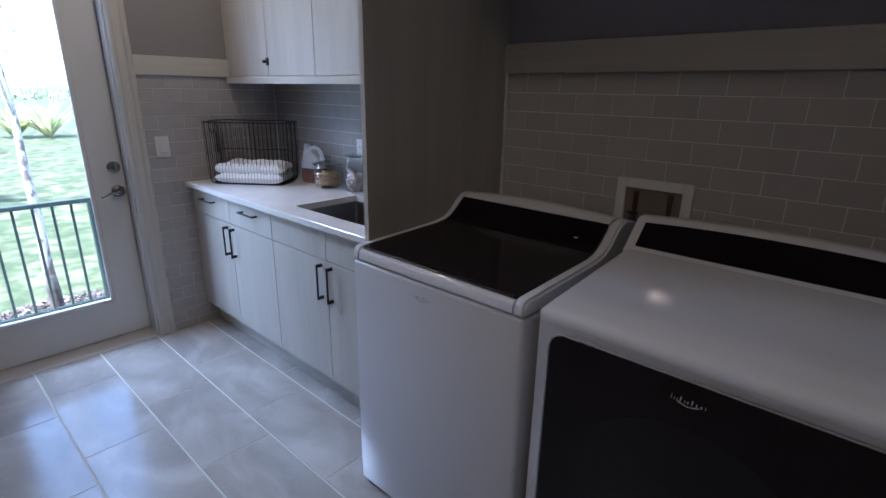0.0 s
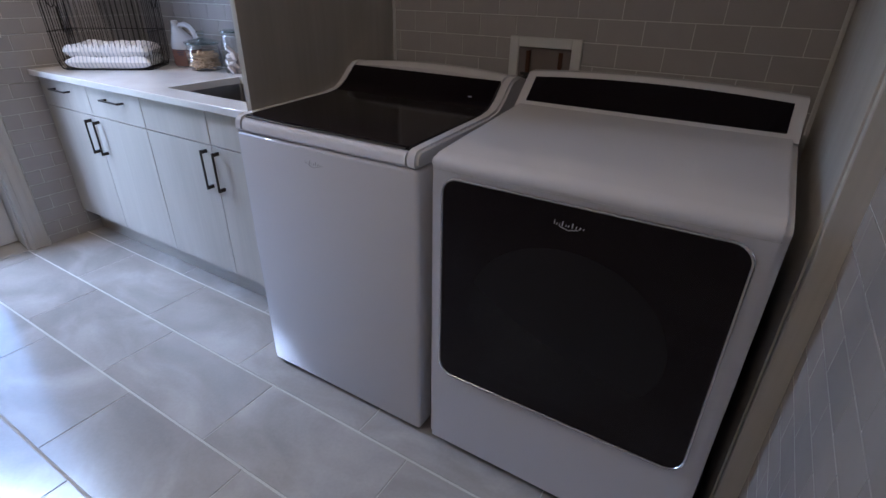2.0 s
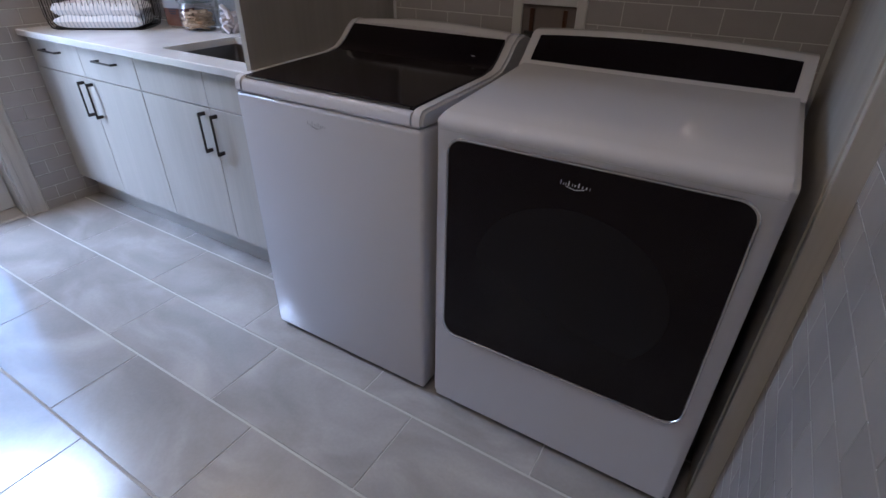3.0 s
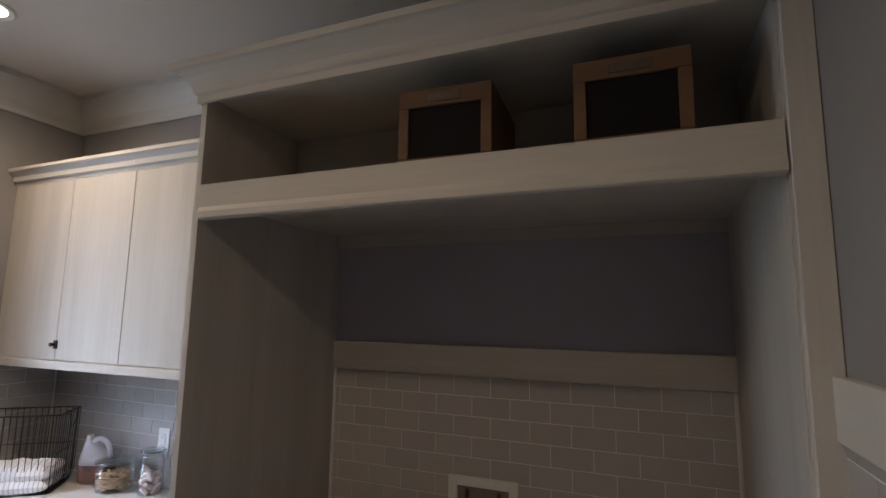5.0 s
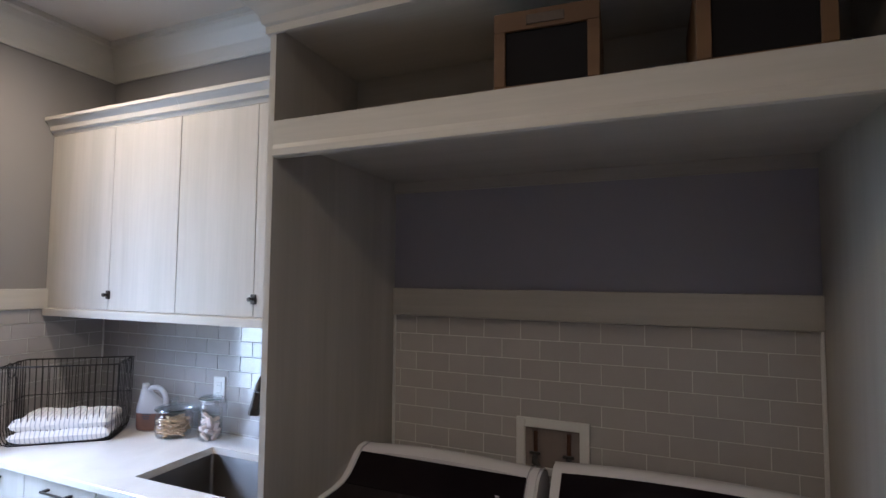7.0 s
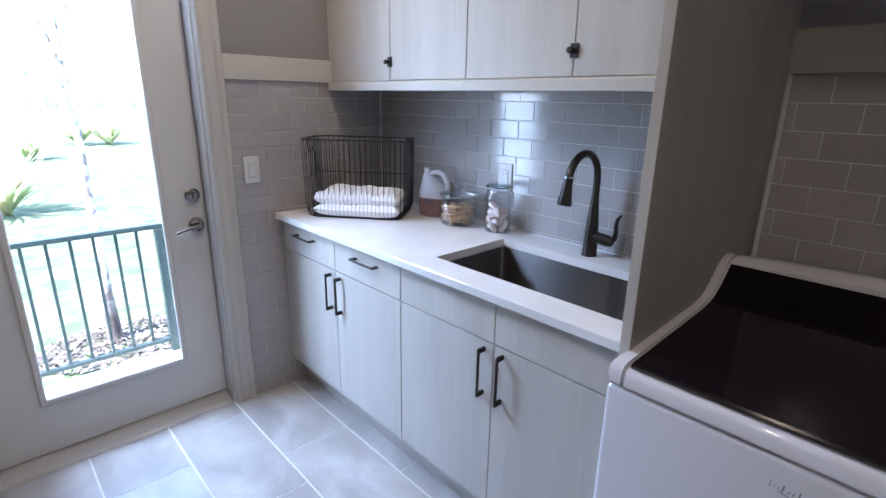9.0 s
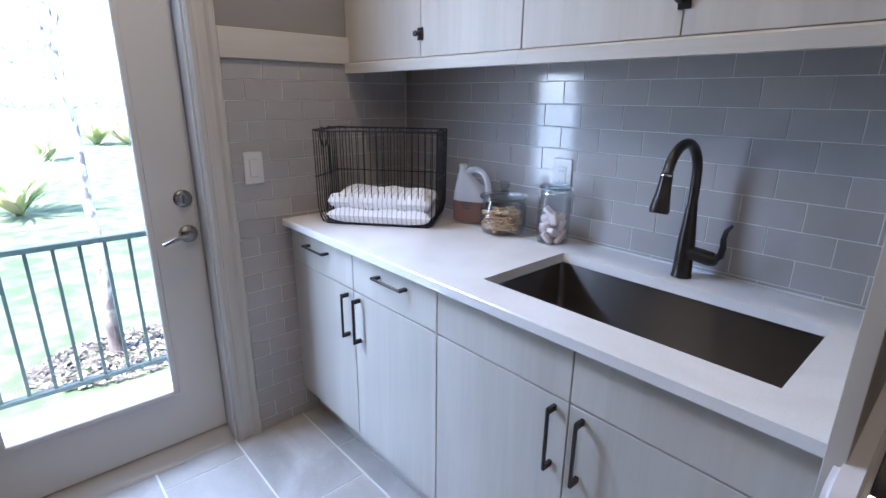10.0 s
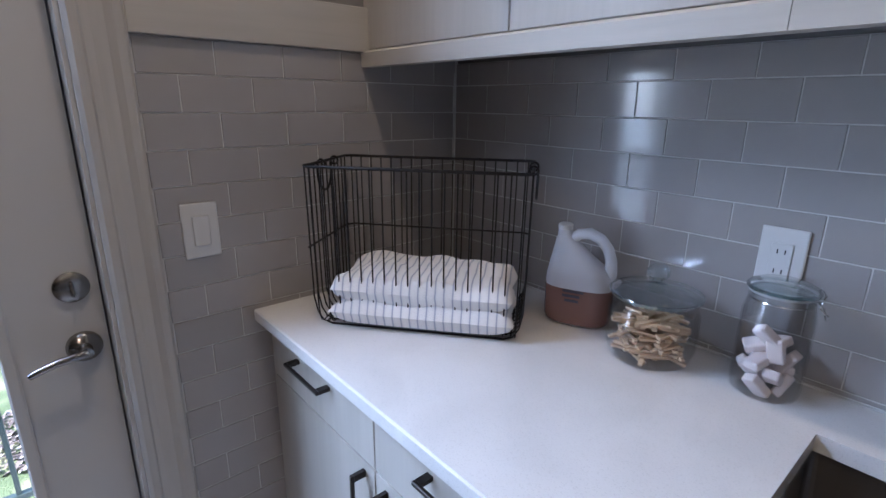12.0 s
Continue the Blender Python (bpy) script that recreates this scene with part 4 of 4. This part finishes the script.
def peg_jar(x, y):
    c = thing("peg_jar", (x, y, T + 0.001), 0, "round glass jar with knobbed lid, half full of wooden pegs", "jar")
    part("glass_body", jar_glass([(0.055, 0.0), (0.074, 0.006), (0.083, 0.032), (0.083, 0.098), (0.073, 0.118), (0.073, 0.126), (0.078, 0.130)]), GLASS, c, "clear glass", True)
    part("glass_lid", lathe([(0, 0.130), (0.084, 0.131), (0.085, 0.136), (0.056, 0.147), (0.022, 0.152), (0.012, 0.157), (0.010, 0.162), (0.020, 0.169), (0.021, 0.180), (0.014, 0.188), (0, 0.189)], 36), LID, c, "clear glass lid with a knob", True)
    part("glass_rim", tube([(0.0755 * math.cos(a), 0.0755 * math.sin(a), 0.1285) for a in [2 * math.pi * k / 36 for k in range(36)]], 0.0028, 8, cyclic=True), RIM, c, "thick glass rim", True)
    part("lid_rim", tube([(0.0835 * math.cos(a), 0.0835 * math.sin(a), 0.1355) for a in [2 * math.pi * k / 36 for k in range(36)]], 0.0022, 8, cyclic=True), RIM, c, "thick glass lid edge", True)
    rng = random.Random(5)
    bm0 = box(-0.0045, 0.0045, -0.003, 0.003, -0.027, 0.027, 0.001)
    first = None
    for k in range(170):
        a, rr, z = rng.uniform(0, 6.28), 0.053 * math.sqrt(rng.random()), 0.012 + 0.066 * (k / 150) + rng.uniform(0, 0.004)
        m = Matrix.Translation((rr * math.cos(a), rr * math.sin(a), z)) @ Euler((radians(90 + rng.uniform(-12, 12)), 0, rng.uniform(0, 3.14))).to_matrix().to_4x4()
        if first is None:
            first = p = part("clothes_peg", bm0, PEG, c, "small wooden peg")
        else:
            p = new("clothes_peg", first.data)
            p.parent = c
        p.matrix_basis = m
    return c


def clip_jar(x, y):
    c = thing("clip_top_jar", (x, y, T + 0.001), 20, "tall clip-top glass jar half filled with pale soap tablets", "jar")
    part("glass_body", jar_glass([(0.044, 0.0), (0.052, 0.005), (0.054, 0.02), (0.054, 0.146), (0.049, 0.164), (0.045, 0.174), (0.046, 0.184)]), GLASS, c, "clear glass", True)
    part("glass_lid", lathe([(0, 0.186), (0.05, 0.186), (0.052, 0.190), (0.05, 0.196), (0.038, 0.202), (0, 0.204)], 36), LID, c, "clear glass lid", True)
    part("seal", tube([(0.048 * math.cos(a), 0.048 * math.sin(a), 0.185) for a in [2 * math.pi * k / 32 for k in range(32)]], 0.0022, 6, cyclic=True), PLASTIC_GREY, c, "rubber seal", True)
    part("wire_band", tube([(0.047 * math.cos(a), 0.047 * math.sin(a), 0.172) for a in [2 * math.pi * k / 32 for k in range(32)]], 0.0014, 6, cyclic=True), CHROME, c, "wire band", True)
    part("clip", tube([(0.049, -0.02, 0.172), (0.062, -0.018, 0.160), (0.064, 0, 0.147), (0.062, 0.018, 0.160), (0.049, 0.02, 0.172), (0.054, 0.02, 0.194), (0.050, 0, 0.200), (0.054, -0.02, 0.194)], 0.0014, 6, cyclic=True), CHROME, c, "wire clip", True)
    part("lid_rim", tube([(0.0505 * math.cos(a), 0.0505 * math.sin(a), 0.1905) for a in [2 * math.pi * k / 32 for k in range(32)]], 0.003, 8, cyclic=True), RIM, c, "thick glass lid edge", True)
    rng = random.Random(11)
    bm0 = box(-0.013, 0.013, -0.0085, 0.0085, -0.022, 0.022, 0.004, 3)
    first = None
    for k in range(13):
        lay, q = divmod(k, 3)
        a = q * 2.09 + lay * 1.0 + rng.uniform(-0.25, 0.25)
        rr, z = (0.027 if lay < 3 else 0.020), 0.018 + 0.0225 * lay
        m = Matrix.Translation((rr * math.cos(a), rr * math.sin(a), z)) @ Euler((rng.uniform(-0.5, 0.5) + (1.45 if k % 2 else 0.35), rng.uniform(-0.5, 0.5), a + rng.uniform(0.9, 2.0))).to_matrix().to_4x4()
        if first is None:
            first = p = part("soap_tablet", bm0, SOAP, c, "pale pink soap tablet")
        else:
            p = new("soap_tablet", first.data)
            p.parent = c
        p.matrix_basis = m
    return c


def oval_loft(rings, steps=28, power=0.72):
    """rings: (z, centre x, half width, half depth), joined into a closed rounded body."""
    bm, rows = bmesh.new(), []
    for z, cx, hw_, hd_ in rings:
        row = []
        for k in range(steps):
            a = 2 * math.pi * k / steps
            ca, sa = math.cos(a), math.sin(a)
            row.append(bm.verts.new((cx + hw_ * math.copysign(abs(ca) ** power, ca), hd_ * math.copysign(abs(sa) ** power, sa), z)))
        rows.append(row)
    for p, q in zip(rows, rows[1:]):
        for k in range(steps):
            j = (k + 1) % steps
            bm.faces.new((p[k], p[j], q[j], q[k]))
    bm.faces.new(rows[0][::-1])
    bm.faces.new(rows[-1])
    return bm


def detergent(x, y, turn):
    c = thing("detergent_jug", (x, y, T + 0.001), turn, "milky plastic jug with a loop handle, half full of amber liquid", "jug")
    body = [(0.0, 0, 0.060, 0.036), (0.004, 0, 0.068, 0.043), (0.014, 0, 0.073, 0.047), (0.09, 0, 0.074, 0.048), (0.112, -0.001, 0.072, 0.047), (0.130, -0.006, 0.064, 0.042),
            (0.150, -0.018, 0.048, 0.034), (0.170, -0.028, 0.034, 0.027), (0.188, -0.036, 0.023, 0.021), (0.198, -0.040, 0.016, 0.016), (0.211, -0.041, 0.015, 0.015)]
    part("shell", oval_loft(body), HDPE, c, "milky translucent plastic", True)
    grip = [(-0.026, 0, 0.186), (-0.010, 0, 0.203), (0.014, 0, 0.207), (0.038, 0, 0.197), (0.055, 0, 0.176), (0.063, 0, 0.150), (0.064, 0, 0.122), (0.060, 0, 0.100)]
    part("handle", tube(grip, 0.012, 12, radii=[0.012, 0.0125, 0.0125, 0.012, 0.012, 0.0125, 0.014, 0.012]), HDPE, c, "milky hollow loop handle", True)
    wet = [(0.001, 0, 0.0605, 0.0365), (0.005, 0, 0.069, 0.044), (0.015, 0, 0.0738, 0.0478), (0.088, 0, 0.0748, 0.0488)]
    part("liquid", oval_loft(wet), AMBER, c, "amber liquid", True)
    part("cap", lathe([(0, 0.2115), (0.016, 0.2115), (0.016, 0.222), (0.013, 0.225), (0, 0.225)], 20, at=(-0.041, 0, 0)), PLASTIC, c, smooth=True)
    bm = bmesh.new()
    for k, (a, b) in enumerate(((-0.026, 0.02), (-0.026, 0.012), (-0.020, 0.010))):
        box(a, b, -0.0496, -0.0490, 0.082 - k * 0.011, 0.088 - k * 0.011, bm=bm)
    part("label_print", bm, PRINT, c, "small dark unreadable print", kind="stuff")
    return c


detergent(-1.752, 2.300, 22)
peg_jar(-1.560, 2.264)
clip_jar(-1.368, 2.302)

# ---- recessed ceiling lamps ----
for cx, cy in CANS:
    c = thing("ceiling_downlight", (cx, cy, ZC), 0, "round recessed ceiling lamp with a white trim, lit warm", "ceiling light", "ceiling downlights")
    part("trim_ring", lathe([(0.062, -0.001), (0.090, -0.001), (0.090, -0.006), (0.085, -0.010), (0.064, -0.007), (0.062, -0.001)], 32), PLASTIC, c, smooth=True)
    lens = part("lens", lathe([(0.0, -0.002), (0.0615, -0.002), (0.0615, -0.004), (0.0, -0.006)], 32), LENS, c, "glowing lamp lens")
    lens.visible_shadow = False

# ---- outside ----
GZ = -0.75
structure("ground", box(-400, 400, -300, 300, GZ - 0.3, GZ), GRASS, "sunlit lawn with dry patches", "lawn")
structure("house_outer_wall", box(-2.62, -2.505, -6, DOOR_Y0 - 0.06, GZ, 4.0), STUCCO, "pale stucco outer wall", "wall")
structure("house_outer_wall_north", box(-2.62, -2.505, DOOR_Y1 + 0.06, 8, GZ, 4.0), STUCCO, "pale stucco outer wall", "wall")
structure("landing", box(-3.45, -2.625, 0.0, 2.2, GZ, -0.18, 0.01), CONCRETE, "pale concrete landing outside the door", "landing")
RX = -3.42
rail = thing("metal_railing", (RX, 1.49, -0.18), 0, "green-grey metal railing with thin upright bars", "railing")
part("top_rail", box(-0.02, 0.02, -1.5, 0.045, 0.832, 0.862, 0.003), RAIL, rail)
part("bottom_rail", box(-0.015, 0.015, -1.5, 0.0, 0.075, 0.10, 0.002), RAIL, rail)
part("post", box(-0.022, 0.022, 0.0, 0.045, 0.0, 0.8315, 0.002), RAIL, rail)
bm0 = box(-0.008, 0.008, -0.008, 0.008, 0.1005, 0.8315)
first = None
for k in range(12):
    if first is None:
        first = p = part("baluster", bm0, RAIL, rail)
    else:
        p = new("baluster", first.data)
        p.parent = rail
    p.location = (0, -0.109 * (k + 1) + 0.011, 0)


def leaf_cloud(bm, center, spread, count, size, rng, flat=False):
    for _ in range(count):
        p = Vector(center) + Vector([rng.gauss(0, s) for s in spread])
        m = Euler([rng.uniform(0, 6.28) for _ in range(3)]).to_matrix()
        s = size * rng.uniform(0.6, 1.3)
        vs = [bm.verts.new(p + m @ Vector(v)) for v in ((-s, 0, 0), (0, -s * 0.3, 0.1 * s), (s, 0, 0), (0, s * 0.3, 0.1 * s))]
        bm.faces.new(vs)


def tree(x, y, h, seed, r=0.05, crown=1.0, name="young_tree", label="slender young tree in a mulch bed"):
    rng = random.Random(seed)
    t = thing(name, (x, y, GZ), 0, label, "tree")
    bm = bmesh.new()
    pts = [(rng.uniform(-0.006, 0.006) * k, rng.uniform(-0.006, 0.006) * k, h * 0.8 * k / 7) for k in range(8)]
    tube(pts, r, 9, bm=bm, radii=[r * (1.25 if k == 0 else 1) * (1 - 0.115 * k) for k in range(8)])
    tips = []
    for k in range(11):
        b0 = Vector(pts[4 + k % 4])
        a = rng.uniform(0, 6.28)
        tip = b0 + Vector((math.cos(a) * rng.uniform(0.3, 0.8) * crown, math.sin(a) * rng.uniform(0.3, 0.8) * crown, rng.uniform(0.3, 0.9) * h * 0.3))
        tube([b0, b0.lerp(tip, 0.5) + Vector((0, 0, 0.05)), tip], r * 0.25, 5, bm=bm, radii=[r * 0.35, r * 0.22, r * 0.08])
        tips.append(tip)
    part("trunk", bm, BARK, t, smooth=True)
    bm = bmesh.new()
    for tip in tips:
        leaf_cloud(bm, tip, (0.16 * crown, 0.16 * crown, 0.13 * crown), 26, 0.04 * crown, rng)
    part("crown", bm, LEAF, t)
    return t


tree(-5.12, 1.43, 4.2, 2, 0.054)
rng = random.Random(4)
bm = bmesh.new()
for _ in range(1500):
    a, d = rng.uniform(0, 6.28), math.sqrt(rng.random()) * 0.66
    p = Vector((-5.05 + d * math.cos(a) * 0.75, 1.45 + d * math.sin(a), GZ + rng.uniform(0.004, 0.035)))
    m = Euler((rng.uniform(-0.5, 0.5), rng.uniform(-0.5, 0.5), rng.uniform(0, 6.28))).to_matrix()
    s, q = rng.uniform(0.015, 0.04), rng.uniform(0.005, 0.012)
    vs = [bm.verts.new(p + m @ Vector(v)) for v in ((-s, -q, 0), (s, -q, 0), (s, q, 0.004), (-s, q, 0.004))]
    bm.faces.new(vs)
tagged(part("mulch", bm, CHIP, None, "ring of brown bark mulch round the young tree", kind="stuff"), category="mulch")


def blade_plant(x, y, n, length, seed, label):
    rng = random.Random(seed)
    t = thing("spiky_shrub", (x, y, GZ), 0, label, "shrub", "shrubs on the lawn")
    bm = bmesh.new()
    for _ in range(n):
        a, lean, L, w = rng.uniform(0, 6.28), rng.uniform(0.1, 0.9), length * rng.uniform(0.6, 1.1), 0.03 * length * 2.4
        prev = None
        for k in range(5):
            f = k / 4
            r = L * (lean * f + 0.25 * f * f)
            z = L * (f - 0.45 * lean * f * f)
            c = Vector((math.cos(a) * r, math.sin(a) * r, z))
            side = Vector((-math.sin(a), math.cos(a), 0)) * w * (1 - f * 0.95)
            cur = (bm.verts.new(c - side), bm.verts.new(c + side))
            if prev:
                bm.faces.new((prev[0], prev[1], cur[1], cur[0]))
            prev = cur
    part("leaves", bm, BLADE, t)
    return t


blade_plant(-12.1, 1.1, 90, 1.25, 3, "large yellow-green blade-leaved shrub on the lawn")
blade_plant(-21.7, 2.3, 60, 1.3, 4, "clump of green blade leaves on the lawn")
blade_plant(-27.2, 4.5, 60, 1.8, 5, "clump of green blade leaves on the lawn")
blade_plant(-26.5, 5.5, 60, 1.8, 6, "clump of green blade leaves on the lawn")
# far hedge and trees
rng = random.Random(9)
bm = bmesh.new()
for k in range(90):
    y = -70 + k * 1.9 + rng.uniform(-0.5, 0.5)
    leaf_cloud(bm, (-98 + rng.uniform(-3, 3), y, GZ + rng.uniform(0.2, 0.9)), (1.0, 1.2, 0.45), 60, 0.5, rng)
tagged(part("far_hedge", bm, LEAF, None, "far line of hedges and low trees across the lawn", kind="stuff"), category="hedge")

# ---- tiles: each one a piece of its own ----
FL = math.floor


def lay_tiles(parent, name, material, u0, u1, v0, v1, tu, tv, joint, ujoint, place, phase, shift, thick, skip=(), label=""):
    """Tiles tu x tv on a grid: rows along u, each row shifted. place(u, v, w) gives the world place; w is the height off the bed."""
    cache = {}
    r0 = FL((v0 - phase[1]) / tv)
    r = r0
    while phase[1] + r * tv < v1 - 0.004:
        a, b = max(v0, phase[1] + r * tv + joint / 2), min(v1, phase[1] + (r + 1) * tv - joint / 2)
        off = phase[0] + shift(r)
        c = FL((u0 - off) / tu)
        while off + c * tu < u1 - 0.004:
            p, q = max(u0, off + c * tu + ujoint / 2), min(u1, off + (c + 1) * tu - ujoint / 2)
            c += 1
            if q - p < 0.006 or b - a < 0.006 or any(p >= s[0] and q <= s[1] and a >= s[2] and b <= s[3] for s in skip):
                continue
            key = (round(q - p, 3), round(b - a, 3))
            if key not in cache:
                hu, hv, e = (q - p) / 2, (b - a) / 2, min(0.0016, thick * 0.4)
                bm = bmesh.new()
                lo = [bm.verts.new(place(x, y, 0, True)) for x, y in ((-hu, -hv), (hu, -hv), (hu, hv), (-hu, hv))]
                mid = [bm.verts.new(place(x, y, thick - e, True)) for x, y in ((-hu, -hv), (hu, -hv), (hu, hv), (-hu, hv))]
                hi = [bm.verts.new(place(x, y, thick, True)) for x, y in ((-hu + e, -hv + e), (hu - e, -hv + e), (hu - e, hv - e), (-hu + e, hv - e))]
                for s, t in ((lo, mid), (mid, hi)):
                    for k in range(4):
                        bm.faces.new((s[k], s[(k + 1) % 4], t[(k + 1) % 4], t[k]))
                bm.faces.new(hi)
                bmesh.ops.recalc_face_normals(bm, faces=bm.faces)
                me = bpy.data.meshes.new(name)
                bm.to_mesh(me)
                bm.free()
                me.materials.append(material)
                cache[key] = me
            ob = new(name, cache[key])
            ob.parent = parent
            ob.location = place((p + q) / 2, (a + b) / 2, 0, False)
        r += 1


TU, TV, J = 0.1455, 0.0733, 0.0026
half = lambda r: (r % 2) * TU / 2
lay_tiles(bed_w, "tile", TILE, 1.576, YN - 0.012, 0.0, 1.508, TU, TV, J, J,
          lambda u, v, w, local: (w, u, v) if local else (XW + 0.0105, u, v), (1.723, 1.441 - 20 * TV), half, 0.0016)
lay_tiles(bed_n, "tile", TILE, XW + 0.018, HX0 - 0.001, 0.9165, 1.499, TU, TV, J, J,
          lambda u, v, w, local: (u, -w, v) if local else (u, YN - 0.0105, v), (-1.493, 1.441 - 20 * TV), half, 0.0016)
lay_tiles(bed_m, "tile", TILE, HX0 + 0.036, 1.036, 0.0, 1.525, TU, TV, J, J,
          lambda u, v, w, local: (u, -w, v) if local else (u, YN - 0.0105, v), (0.10, 1.526 - 21 * TV), half, 0.0016,
          skip=[(0.10, 0.335, 0.98, 1.16)])
lay_tiles(bed_e, "tile", TILE, -0.30, HY - 0.0085, 0.0, 1.544, TU, TV, J, J,
          lambda u, v, w, local: (-w, u, v) if local else (XE - 0.0105, u, v), (0.05, 0.715 - 10 * TV), half, 0.0016)
lay_tiles(floor, "floor_tile", FTILE, XW + 0.002, XE - 0.014, YS + 0.002, YN - 0.002, 0.606, 0.300, 0.0085, 0.0045,
          lambda u, v, w, local: (u, v, w) if local else (u, v, -0.0016), (0.048, 1.470), lambda r: -0.202 * r, 0.0016)
